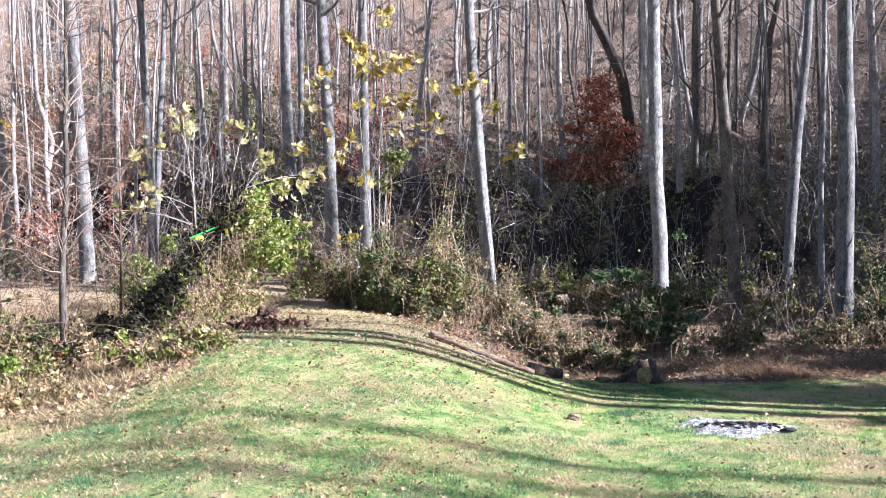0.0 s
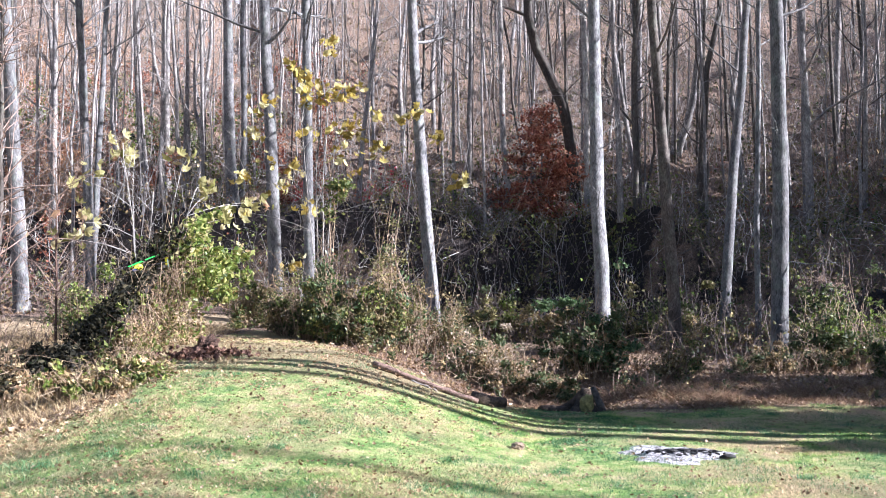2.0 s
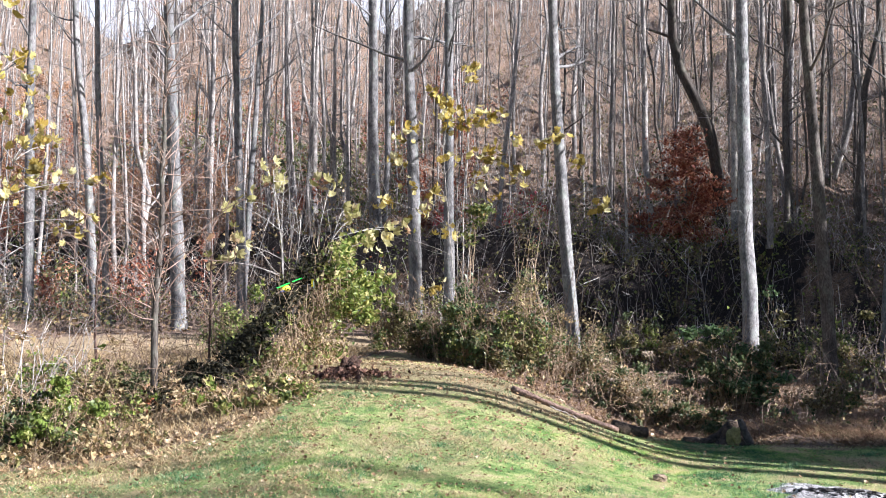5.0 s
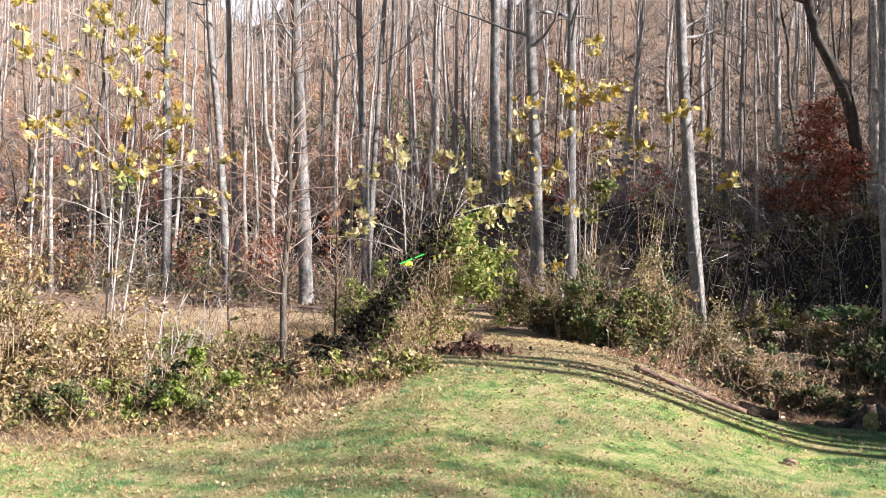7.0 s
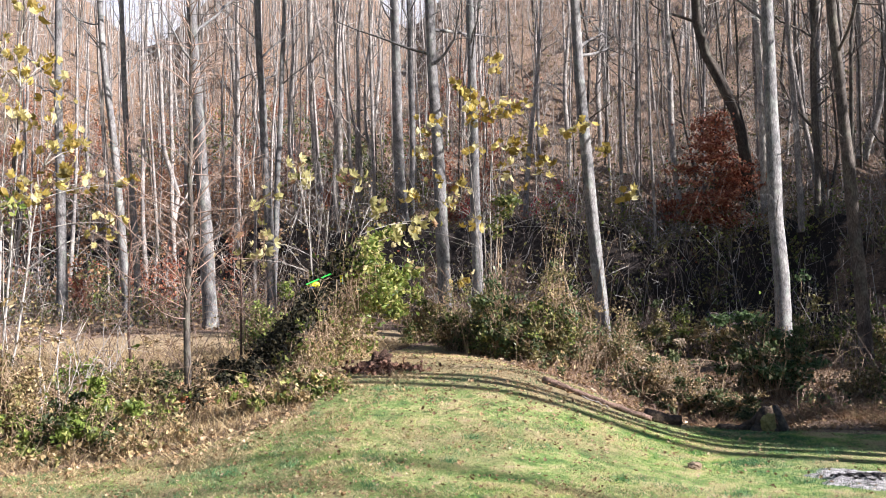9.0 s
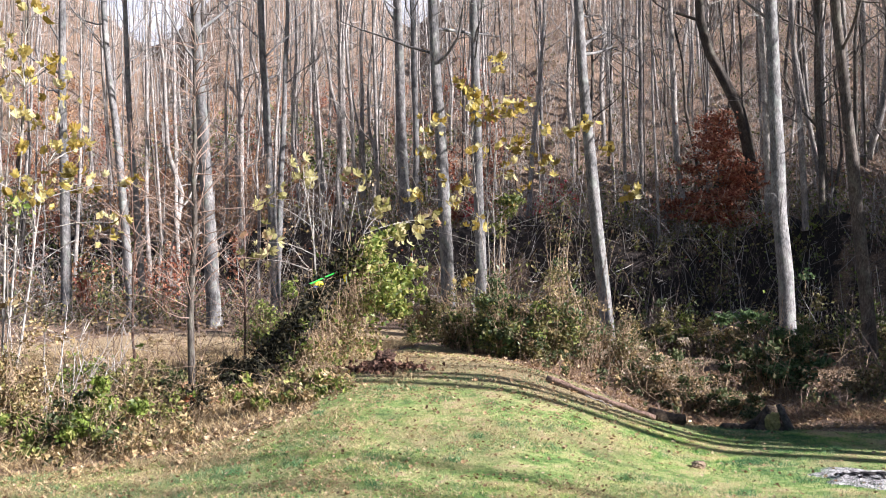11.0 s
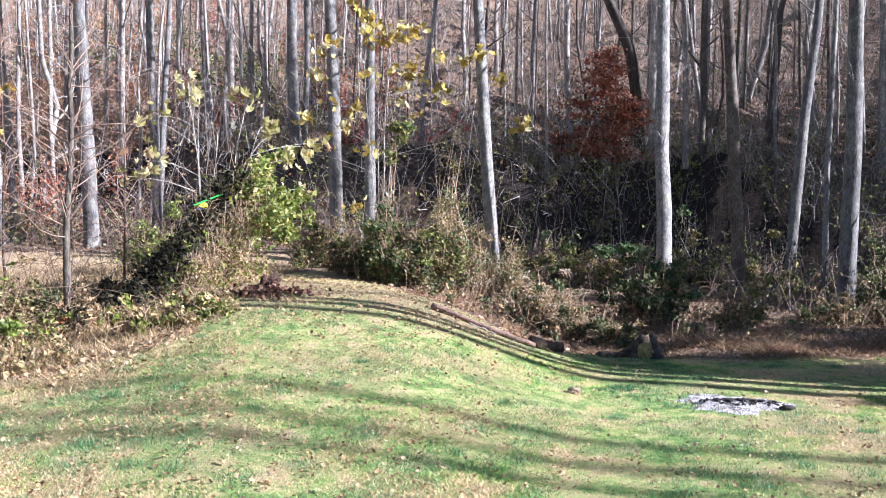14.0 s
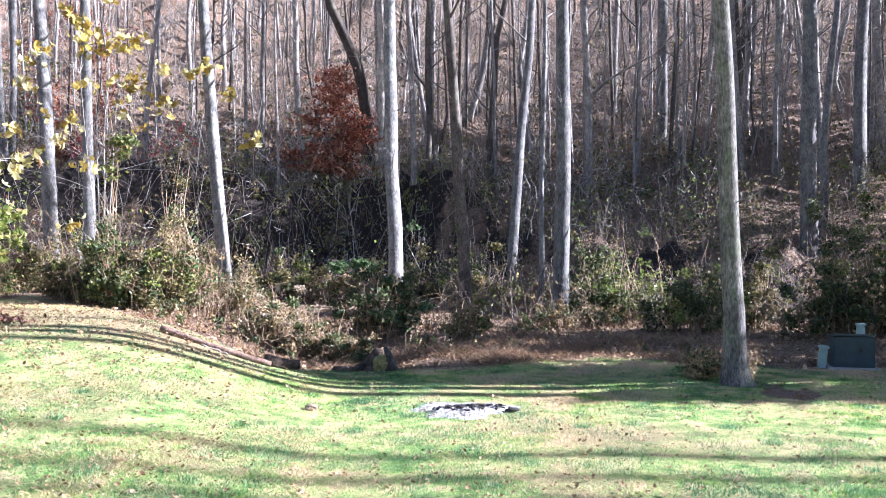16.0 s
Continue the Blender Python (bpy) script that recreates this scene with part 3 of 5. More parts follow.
def far_woods():
    """The wood on the hill: hundreds of bare trunks with their branches."""
    pale, dim = Geo(), Geo()
    for n in range(980):
        # Every fourth trunk is added right of view to shade bank and hill.
        right = n % 4 == 0
        az = rng.uniform(40, 72) if right else rng.uniform(-46, 46)
        r = (40 + 45 * rng.uniform()) if right else 46 + 125 * rng.uniform(0, 1) ** 1.75 + (0 if az < 15 else -6)
        x, y = r * math.sin(radians(az)), r * math.cos(radians(az))
        if right and y < 21 + 6 * rng.uniform():
            continue
        z = float(ground(x, y)) - 0.2
        h = rng.uniform(13, 21)
        d = rng.choice([0.09, 0.13, 0.18, 0.25, 0.34], p=[0.28, 0.26, 0.22, 0.15, 0.09])
        k = 9
        s = np.linspace(0, 1, k)
        lean = rng.normal(0, 0.03, 2)
        w = np.cumsum(rng.normal(0, rng.choice([0.06, 0.11, 0.22]), (k, 2)), 0)
        w -= w[0]
        p = np.stack([x + lean[0] * h * s + w[:, 0], y + lean[1] * h * s + w[:, 1], z + h * s], 1)
        rad = d / 2 * (1.05 - 0.8 * s)
        # More dark bark on the right: that hillside's shade put into trunk tone.
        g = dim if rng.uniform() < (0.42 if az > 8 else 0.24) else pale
        tube(g, p, rad, 6, cap=False)
        crown(g, p, rad, 0.2, 6 if r > 75 or right else 9, 0.17, 3 if r > 75 or right else 5, 0.6, 0.5, 3 if r > 75 else 4)
    stuff("far_woods", pale, BARK_FAR, "bare grey-brown autumn forest covering the hillside", "forest", True)
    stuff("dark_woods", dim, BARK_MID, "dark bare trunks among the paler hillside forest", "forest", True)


far_woods()


# ---- shrubs and saplings ----
def above(p, lift=0.02):
    """Keeps points over the ground."""
    z = ground(p[:, 0], p[:, 1]) + lift
    p[:, 2] = np.where(p[:, 2] < z, z + np.abs(rng.normal(0, 0.06, len(p))), p[:, 2])
    return p


def stems_into(geo, base, tips, r, bend=0.12):
    base, tips = np.asarray(base, float), np.asarray(tips, float)
    mid1 = base * 0.62 + tips * 0.38 + rng.normal(0, bend, base.shape)
    mid1[:, 2] += 0.12 * (tips[:, 2] - base[:, 2])
    mid2 = base * 0.28 + tips * 0.72 + rng.normal(0, bend, base.shape)
    mid2[:, 2] += 0.10 * (tips[:, 2] - base[:, 2])
    sticks(geo, base, mid1, r, r * 0.75)
    sticks(geo, mid1, mid2, r * 0.75, r * 0.5)
    sticks(geo, mid2, tips, r * 0.5, r * 0.2)


def shrub(az, r, wide, deep, tall, leafy, size, label, stems=40, stem_mat=None, stem_r=0.012, group="", name="shrub"):
    """A bush on the ground: stems from a common foot and clumps of leaves of one or more kinds."""
    p = at(az, r)
    a = radians(az)
    ob = empty(name, p, label, "bush", group)
    g = Geo()

    def turn(q):
        return np.stack([q[:, 0] * math.cos(a) + q[:, 1] * math.sin(a) + p[0],
                         -q[:, 0] * math.sin(a) + q[:, 1] * math.cos(a) + p[1], q[:, 2] + p[2]], 1)
    stems = int(stems * 1.5)
    lobes = 3 + int(wide * 1.6)
    mid = rng.uniform(-0.5, 0.5, (lobes, 2)) * np.array([wide, deep]) * 0.75
    big = rng.uniform(0.32, 1.0, lobes)
    big[0] = 1.0
    w = big / big.sum()
    j = rng.choice(lobes, stems, p=w)
    th, out = rng.uniform(0, 6.28, stems), rng.uniform(0.05, 1, stems) ** 0.7
    wisp = np.where(rng.uniform(0, 1, stems) < 0.18, 1.55, 1.0)
    high = tall * big[j] * rng.uniform(0.3, 1.05, stems) * (1.05 - 0.4 * out ** 2) * wisp
    span = out * (0.22 + 0.16 * big[j]) * wisp
    foot = np.stack([mid[j, 0] * 0.8 + np.cos(th) * span * wide * 0.4, mid[j, 1] + np.sin(th) * span * deep * 0.4, 0 * th], 1)
    tips = np.stack([mid[j, 0] + np.cos(th) * span * wide, mid[j, 1] + np.sin(th) * span * deep, high], 1) + rng.normal(0, 0.08, (stems, 3))
    foot = turn(foot)
    foot[:, 2] = ground(foot[:, 0], foot[:, 1]) - 0.03
    tips = above(turn(tips))
    stems_into(g, foot, tips, stem_r)
    k = stems * 4
    i = rng.integers(0, stems, k)
    q0 = foot[i] + (tips[i] - foot[i]) * rng.uniform(0.3, 1.0, (k, 1)) + np.array([0, 0, 0.05])
    q1 = above(q0 + unit(k, 0.35) * rng.uniform(0.12, 0.45, (k, 1)) * min(tall, 1.6) * 0.7)
    sticks(g, q0, q1, stem_r * 0.45, stem_r * 0.2)
    part("stem_tangle", g, stem_mat or CANE, ob, "bare arching stems")
    for mat, n in leafy:
        lf = Geo()
        n = int(n * 1.7)
        few = rng.integers(0, k, max(8, k // 9))
        w_ = rng.uniform(0.15, 1.6, len(few)) ** 2
        j = few[rng.choice(len(few), n, p=w_ / w_.sum())]
        f = rng.uniform(0.1, 1.2, (n, 1))
        c = q0[j] * (1 - f) + q1[j] * f + rng.normal(0, 1, (n, 3)) * np.array([0.085, 0.085, 0.05]) * (0.6 + min(tall, 2.4) * 0.3)
        leaves(lf, above(c), size * 0.74, 0.3)
        part("foliage", lf, mat, ob, smooth_shade=False)
    return ob


def leaf_shape(k, mat):
    """One broad lobed leaf, about one metre across before scaling."""
    g = Geo()
    cup = np.hypot(LOBES[:, 0], LOBES[:, 1]) ** 2 * (0.5 + 0.35 * k)
    rim = np.stack([LOBES[:, 0] * (1 + 0.1 * k), LOBES[:, 1], cup], 1) + rng.normal(0, 0.04, (12, 3))
    g.add(np.concatenate([[[0, 0, 0]], rim]), [(0, 1 + i, 1 + (i + 1) % 12) for i in range(12)])
    return mesh("leaf", g, mat, False)


CREAM = per_island("cream_leaf", [(0, (0.22, 0.22, 0.06)), (0.3, (0.50, 0.46, 0.20)), (0.6, (0.66, 0.62, 0.32)), (0.85, (0.60, 0.50, 0.28)),
                                  (1, (0.36, 0.20, 0.12))], 0.55, 0.5, 14, True)
LEAF_SHAPES = [leaf_shape(k, YELLOW) for k in range(4)]
CREAM_SHAPES = [leaf_shape(k, CREAM) for k in range(4)]


def sapling(az, r, tips, clusters, label, mat, stem_r=0.02, leaf=0.2, per=9, leaf_set=None, extra=30, foot_spread=0.5, tilt=0.0):
    """A slim young tree: several stems to given bearings and heights, big lobed leaves in loose clusters."""
    p = at(az, r)
    ob = empty("sapling", p, label, "sapling")
    g = Geo()

    def spot(b, e, d=0.0):
        rr = r + d
        return np.array([rr * math.sin(radians(b)), rr * math.cos(radians(b)), 2.6 + rr * math.tan(radians(e))])
    ends, feet = [], []
    for b, e in tips:
        f = at(az + (b - az) * 0.25 * foot_spread, r + rng.uniform(-0.2, 0.2), -0.05)
        t = spot(b, e, rng.uniform(-0.5, 0.5))
        s = np.linspace(0, 1, 9)[:, None]
        pts = np.array(f) * (1 - s) + t * s + np.cumsum(rng.normal(0, 0.022, (9, 3)), 0) * np.sin(np.pi * s)
        tube(g, pts, np.linspace(stem_r, stem_r * 0.22, 9), 6)
        ends.append(pts)
        feet.append(f)
    allp = np.concatenate([e[2:] for e in ends])
    clusters = list(clusters) + [(b + rng.normal(0, 1.3), e - abs(rng.normal(0, 2.0))) for b, e in clusters[::2]]
    cl = []
    for b, e in clusters:
        c = spot(b, e, rng.uniform(-0.5, 0.5))
        low = allp[:, 2] < c[2] - 0.15
        cand = allp[low] if low.any() else allp
        j = cand[np.argmin(np.linalg.norm(cand - c, axis=1) + 0.4 * np.abs(cand[:, 2] - c[2] + 0.6))]
        s = np.linspace(0, 1, 5)[:, None]
        pts = j * (1 - s) + c * s + np.array([0, 0, 0.10]) * np.sin(np.pi * s)
        tube(g, pts, np.linspace(stem_r * 0.4, stem_r * 0.15, 5), 5, cap=False)
        cl.append(c)
    k = extra
    q0 = allp[rng.integers(0, len(allp), k)]
    d = unit(k, 1.0)
    stems_into(g, q0, q0 + d * rng.uniform(0.3, 1.1, (k, 1)), stem_r * 0.28, 0.05)
    part("stem_tangle", g, mat, ob, "thin pale upright stems")
    for c in cl:
        for _ in range(rng.integers(max(2, per - 3), per + 3)):
            lf = new("leaf", (leaf_set or LEAF_SHAPES)[rng.integers(0, 4)])
            lf.parent = ob
            q = c + rng.normal(0, 0.17, 3) * np.array([1, 1, 0.85]) - np.array(p)
            w = leaf * rng.uniform(0.6, 1.3)
            lf.matrix_basis = Matrix.LocRotScale(q, Euler((rng.uniform(-1.7, 1.7), rng.uniform(-1.2, 1.2), rng.uniform(0, 6.28))), (w, w, w))
    return ob


# bare reddish sapling with upswept branches
def bare_sapling(az, r, height, dia, label, mat, branches=60):
    p = at(az, r)
    ob = empty("sapling", p, label, "sapling")
    k = 14
    s = np.linspace(0, 1, k)
    w = np.cumsum(rng.normal(0, 0.03, (k, 2)), 0)
    pts = np.stack([p[0] + w[:, 0] - w[0, 0], p[1] + w[:, 1] - w[0, 1], p[2] - 0.05 + height * s], 1)
    g = Geo()
    tube(g, pts, dia / 2 * (1.05 - 0.85 * s), 9)
    part("trunk", g, mat, ob)
    f = rng.uniform(0.22, 0.97, branches) * (k - 1)
    i = np.minimum(f.astype(int), k - 2)
    q0 = pts[i] + (pts[i + 1] - pts[i]) * (f - i)[:, None]
    th = rng.uniform(0, 6.28, branches)
    ln = (1.9 * (1.05 - f / (k - 1)) ** 0.6 + 0.2) * rng.uniform(0.5, 1.1, branches)
    d = np.stack([np.cos(th), np.sin(th), rng.uniform(0.05, 1.2, branches)], 1)
    q1 = q0 + d * ln[:, None]
    for j in range(branches):
        b = Geo()
        t = np.linspace(0, 1, 5)[:, None]
        bow = q0[j] * (1 - t) + q1[j] * t + (np.array([0, 0, 0.1 * ln[j]]) + rng.normal(0, 0.11 * ln[j], 3)) * np.sin(np.pi * t) + np.cumsum(rng.normal(0, 0.035, (5, 3)), 0) * t
        tube(b, bow, np.linspace(0.012, 0.003, 5), 4, cap=False)
        limb = part("branch", b, TWIG_RED, ob)
        for k_ in range(3):
            tw = Geo()
            c = bow[1 + k_]
            tube(tw, [c, c + (d[j] * 0.5 + unit(1, 0.4)[0]) * ln[j] * 0.3], [0.005, 0.002], 3, cap=False)
            part("twig", tw, TWIG_RED, limb)
    return ob


bare_sapling(-22.2, 17.6, 8.4, 0.14, "slim bare sapling with tangled reddish twigs", BARK_MID, 92)
bare_sapling(-25.5, 24, 6.5, 0.07, "small bare sapling with tangled twigs in the brambles", BARK_RED, 36)
bare_sapling(-19.2, 23, 5.6, 0.06, "small bare sapling with tangled twigs in the brambles", BARK_RED, 36)
bare_sapling(-36.5, 21, 9.5, 0.07, "thin pale bare sapling above dry brush", BARK_PALE, 40)

SYC = "young sycamore with a few large yellow autumn leaves"
sapling(-32.6, 20, [(-31.4, 17.5), (-32.2, 13.5), (-29.9, 9.5)],
        [(-31.2, 17.1), (-30.7, 16.2), (-32.6, 14.2), (-31.7, 13.9), (-33.5, 13.6), (-29.4, 12), (-29.8, 13.5), (-35.7, 11), (-28.8, 9.4),
         (-29.5, 8.6), (-34, 8.6), (-31.5, 8.8), (-31, 6.8), (-27.8, 6.7), (-25.7, 6.7), (-33.0, 6.1), (-36.5, 8.2), (-30.2, 10.4), (-32, 11),
         (-34.6, 5.2), (-29.4, 6.9), (-37, 12.5), (-37.5, 15), (-27.4, 4.0)],
        SYC, BARK_PALE, 0.03, 0.18, 10, extra=110)
sapling(-14.4, 22.8, [(-15.6, 7.2), (-15.0, 6.5), (-12.3, 6.6), (-11.6, 5.0), (-13.9, 5.2)],
        [(-15.6, 8.0), (-15.9, 7.2), (-15.1, 7.2), (-12.2, 7.2), (-11.2, 5.4), (-10.7, 5.0), (-8.4, 4.4), (-7.8, 4.6), (-18, 3.3), (-17.2, 5.9), (-9.3, 3.7)],
        "young sycamore sprouts with large pale yellow leaves", BARK_PALE, 0.022, 0.215, 7, leaf_set=CREAM_SHAPES, extra=60)
sapling(-4.0, 28.6, [(-3.5, 13.8), (-4.4, 12.4), (-2.9, 11.4), (-5.2, 9.5)],
        [(-3.45, 14.3), (-3.1, 13.9), (-5.7, 12.6), (-5.2, 12.3), (-2.9, 11.6), (-2.5, 11.2), (-3.9, 11.3), (-7.6, 10.2), (-4.6, 10.6), (-0.5, 10.1),
         (0.9, 10.0), (2.0, 10.1), (-1.0, 7.8), (-0.7, 7.6), (-5.0, 8.9), (-8.2, 8.6), (-7.2, 7.0), (4.75, 5.8), (-8.6, 4.0), (-4.9, 4.2), (-2.2, 9.4), (-6.4, 5.6), (-3.2, 8.8)],
        SYC, BARK_PALE, 0.024, 0.24, 8, extra=90)

# the leaning snag under its ivy
HONEY = per_island("honeysuckle_leaf", [(0, (0.09, 0.15, 0.03)), (0.45, (0.29, 0.38, 0.08)), (0.8, (0.58, 0.58, 0.20)), (1, (0.72, 0.64, 0.34))], 0.45, 0.5)


def ivy_snag():
    p = at(-19.9, 18.9)
    ob = empty("ivy_snag", p, "leaning dead trunk smothered in green ivy and honeysuckle", "ivy bush")
    a0, a1 = np.array(p) - np.array([0, 0, 0.1]), np.array([*at(-12.3, 21.6)[:2], 3.6])

    def along(f):
        return a0 * (1 - f) + a1 * f - np.array([0, 0, 0.28]) * np.sin(np.pi * f)
    g = Geo()
    tube(g, along(np.linspace(0, 1, 12)[:, None]), np.linspace(0.24, 0.12, 12), 10)
    part("trunk", g, BARK_DARK, ob, "dark leaning trunk")
    st = Geo()
    k = 320
    f = rng.uniform(0.22, 0.98, (k, 1))
    q0 = along(f) + rng.normal(0, 0.15, (k, 3)) + np.array([0.5, 0, 0]) * rng.uniform(0, 1, (k, 1))
    q1 = q0 + np.stack([rng.uniform(-0.25, 0.25, k), rng.normal(0, 0.2, k), np.zeros(k)], 1)
    low = ground(q1[:, 0], q1[:, 1])
    q1[:, 2] = low + rng.uniform(0, 0.75, k) * (q0[:, 2] - low)
    stems_into(st, q0, q1, 0.008, 0.14)
    q0 = along(rng.uniform(0.45, 1.0, (90, 1))) + rng.normal(0, 0.12, (90, 3))
    stems_into(st, q0, q0 + unit(90, 0.9) * rng.uniform(0.3, 1.2, (90, 1)), 0.009, 0.1)
    spots, sizes = [], []
    while len(spots) < 56:
        b, e = rng.uniform(-14.2, -8.3), rng.uniform(-2.4, 3.1)
        top = 2.9 - 0.30 * (b + 11.8) ** 2 if b > -11.8 else 2.9 - 0.42 * (b + 11.8) ** 2
        low_e = -1.3 + 0.9 * abs(b + 11.6) * rng.uniform(0.2, 1.0)
        if e > top or e < low_e:
            continue
        q = at(b, 21.7 + rng.normal(0, 0.4))
        spots.append(np.array([q[0], q[1], 2.6 + 21.7 * math.tan(radians(e))]))
        sizes.append(rng.choice([0.06, 0.1, 0.16]))
    for b, e in [*zip(rng.uniform(-10, -8.4, 9), rng.uniform(-1.6, 1.6, 9)), *zip(rng.uniform(-12.6, -10, 7), rng.uniform(2.8, 4.0, 7))]:
        q = at(b, 21.8 + rng.normal(0, 0.3))
        spots.append(np.array([q[0], q[1], 2.6 + 21.8 * math.tan(radians(e))]))
        sizes.append(0.055)
        stems_into(st, [along(0.9)], [spots[-1]], 0.008, 0.1)
    for f in rng.uniform(0.15, 0.6, 12):
        spots.append(along(f) + rng.normal(0, 0.12, 3) + np.array([0.15, 0, 0.05]))
        sizes.append(0.07)
    part("stem_tangle", st, CANE, ob, "dry hanging vine stems")
    drape = []
    for f, g_ in zip(rng.uniform(0.28, 1.0, 150) ** 0.8, rng.uniform(0.02, 0.92, 150)):
        q = along(f) + np.array([rng.uniform(0.12, 0.6), rng.normal(0.15, 0.2), 0])
        low = float(ground(q[0], q[1]))
        drape.append([q[0], q[1], q[2] * (1 - g_) + low * g_])
    drape = np.array(drape)
    spots, sizes = np.array(spots), np.array(sizes)
    for mat, n, sz in ((IVY, 1300, 0.085), (HONEY, 3600, 0.09), (TAN, 2700, 0.055), (BRIGHT, 700, 0.075), (IVY_SHADED, 7000, 0.07)):
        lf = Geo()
        # Blackened leaves along the trunk paint its shade.
        if mat is IVY_SHADED:
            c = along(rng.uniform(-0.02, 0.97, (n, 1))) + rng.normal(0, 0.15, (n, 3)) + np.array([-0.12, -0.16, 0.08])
        else:
            j = rng.choice(len(spots), n, p=sizes ** 1.4 / (sizes ** 1.4).sum())
            c = spots[j] + rng.normal(0, 1, (n, 3)) * sizes[j][:, None] * np.where(rng.uniform(0, 1, (n, 1)) < 0.22, 2.3, 0.8)
            if mat is TAN or mat is BRIGHT:
                c = drape[rng.integers(0, len(drape), n)] + rng.normal(0, 1, (n, 3)) * np.array([0.10, 0.12, 0.16])
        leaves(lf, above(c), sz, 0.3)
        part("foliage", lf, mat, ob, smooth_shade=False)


ivy_snag()
shrub(-8.2, 30.5, 1.9, 1.4, 2.2, [(IVY, 1300), (TAN, 500)], 0.09, "honeysuckle bush with yellowing green leaves", 40)
shrub(-18.6, 28, 2.0, 1.6, 2.2, [(BRIGHT, 420), (IVY, 380)], 0.10, "loose green honeysuckle bush beside the track", 50)
shrub(-2.6, 25.6, 1.5, 1.2, 2.4, [(GREEN, 2000), (IVY, 700), (ROSE, 500)], 0.105, "dark green viny thicket under the saplings", 70)
shrub(-0.7, 25.0, 1.3, 1.2, 3.1, [(GREEN, 700), (OLIVE, 1400), (HONEY, 420), (TAN, 500)], 0.095, "tall draped thicket of olive and brown vines", 90)
shrub(1.0, 25.4, 1.1, 1.0, 2.1, [(OLIVE, 1100), (ROSE, 400), (FLUFF, 240)], 0.09, "draped thicket of olive vines and seed heads", 70)
shrub(-4.2, 27.5, 1.8, 1.4, 3.0, [(GREEN, 1700), (IVY, 500)], 0.10, "dark green leafy thicket under the saplings", 50)
shrub(2.0, 27.0, 2.2, 1.6, 1.7, [(OLIVE, 1100), (GREEN, 700), (TAN, 700)], 0.075, "dense viny thicket of olive and brown leaves", 110)
shrub(-5.6, 28.0, 1.8, 1.4, 1.8, [(OLIVE, 800), (GREEN, 900), (TAN, 400)], 0.08, "dense viny thicket of olive and brown leaves", 70)
shrub(0.2, 26.4, 0.5, 0.5, 3.6, [(OLIVE, 420), (IVY, 260)], 0.09, "ragged vine-hung dead stem rising from the thicket", 14, name="ivy_bush")
shrub(-3.4, 26.6, 0.7, 0.6, 4.3, [(IVY, 1100)], 0.10, "narrow column of ivy over a thin dead stem", 20, name="ivy_bush")
shrub(12.9, 24.6, 2.4, 1.6, 1.9, [(ROSE, 3000), (GREEN, 1300), (TAN, 300)], 0.115, "green multiflora rose bush at a tree's foot", 90, stem_r=0.010)
shrub(16.6, 24.2, 1.6, 1.2, 1.25, [(IVY, 700), (TAN, 600)], 0.08, "small yellow-green thorny bush beside dead grass", 60)
shrub(5.2, 22.8, 2.4, 1.3, 1.05, [(GREEN, 1100), (TAN, 800), (FLUFF, 420)], 0.075, "low goldenrod clump with pale seed heads by the log", 90)
shrub(8.2, 22.0, 1.9, 1.2, 0.95, [(GREEN, 1400), (TAN, 400)], 0.08, "low dark green shrub behind the logs", 50)
shrub(10.4, 21.6, 1.5, 1.0, 0.7, [(GREEN, 700), (TAN, 400)], 0.075, "low dark green shrub behind the logs", 40)
shrub(22.3, 26.3, 1.7, 1.2, 0.8, [(GREEN, 700), (TAN, 700)], 0.075, "dry weedy clump round a trunk's foot", 60)
shrub(25.2, 27.2, 1.2, 1.0, 0.8, [(GREEN, 450), (TAN, 300)], 0.08, "dry weedy clump round a trunk's foot", 40)
shrub(31.6, 17.6, 0.9, 0.8, 0.55, [(GREEN, 350), (TAN, 350)], 0.06, "weedy tuft at the foot of the flared tree", 50, stem_r=0.006)
shrub(34.1, 17.0, 0.5, 0.5, 0.5, [(TAN, 160)], 0.05, "weedy tuft at the foot of the flared tree", 40, stem_r=0.005)
shrub(30.2, 26.2, 2.2, 1.4, 2.3, [(GREEN, 1500), (BRIGHT, 500)], 0.10, "glossy green shrub at the edge of the wood", 60)
shrub(26.3, 28.5, 2.0, 1.4, 2.4, [(GREEN, 1400), (BRIGHT, 300)], 0.10, "glossy green shrub at the edge of the wood", 60)
shrub(38.9, 25.5, 3.0, 1.8, 2.5, [(GREEN, 2600), (IVY, 600), (TAN, 500)], 0.10, "dark green thicket behind the utility box", 90)
shrub(42.5, 26.5, 3.0, 1.8, 3.4, [(GREEN, 2200), (IVY, 800), (TAN, 700)], 0.10, "dark green thicket behind the utility box", 90)
shrub(35.2, 27.5, 2.2, 1.4, 1.8, [(OLIVE, 1200), (GREEN, 900)], 0.09, "dark green thicket behind the utility box", 60)
shrub(-36.6, 16.8, 2.4, 2.0, 3.0, [(TAN, 4600), (OLIVE, 1600), (FLUFF, 900)], 0.075, "tall mound of dry tan vines and seed fluff", 160)
shrub(-33.6, 17.6, 1.5, 1.4, 2.1, [(TAN, 2200), (OLIVE, 900), (FLUFF, 380)], 0.07, "tall mound of dry tan vines and seed fluff", 90)
shrub(-30.0, 16.1, 2.1, 1.1, 0.95, [(BRIGHT, 2400), (GREEN, 500)], 0.085, "low spreading shrub with fresh green leaves", 70)
shrub(-35.5, 15.8, 1.6, 1.0, 0.8, [(GREEN, 900), (BRIGHT, 300), (TAN, 500)], 0.07, "low weedy growth at the lawn's edge", 60)
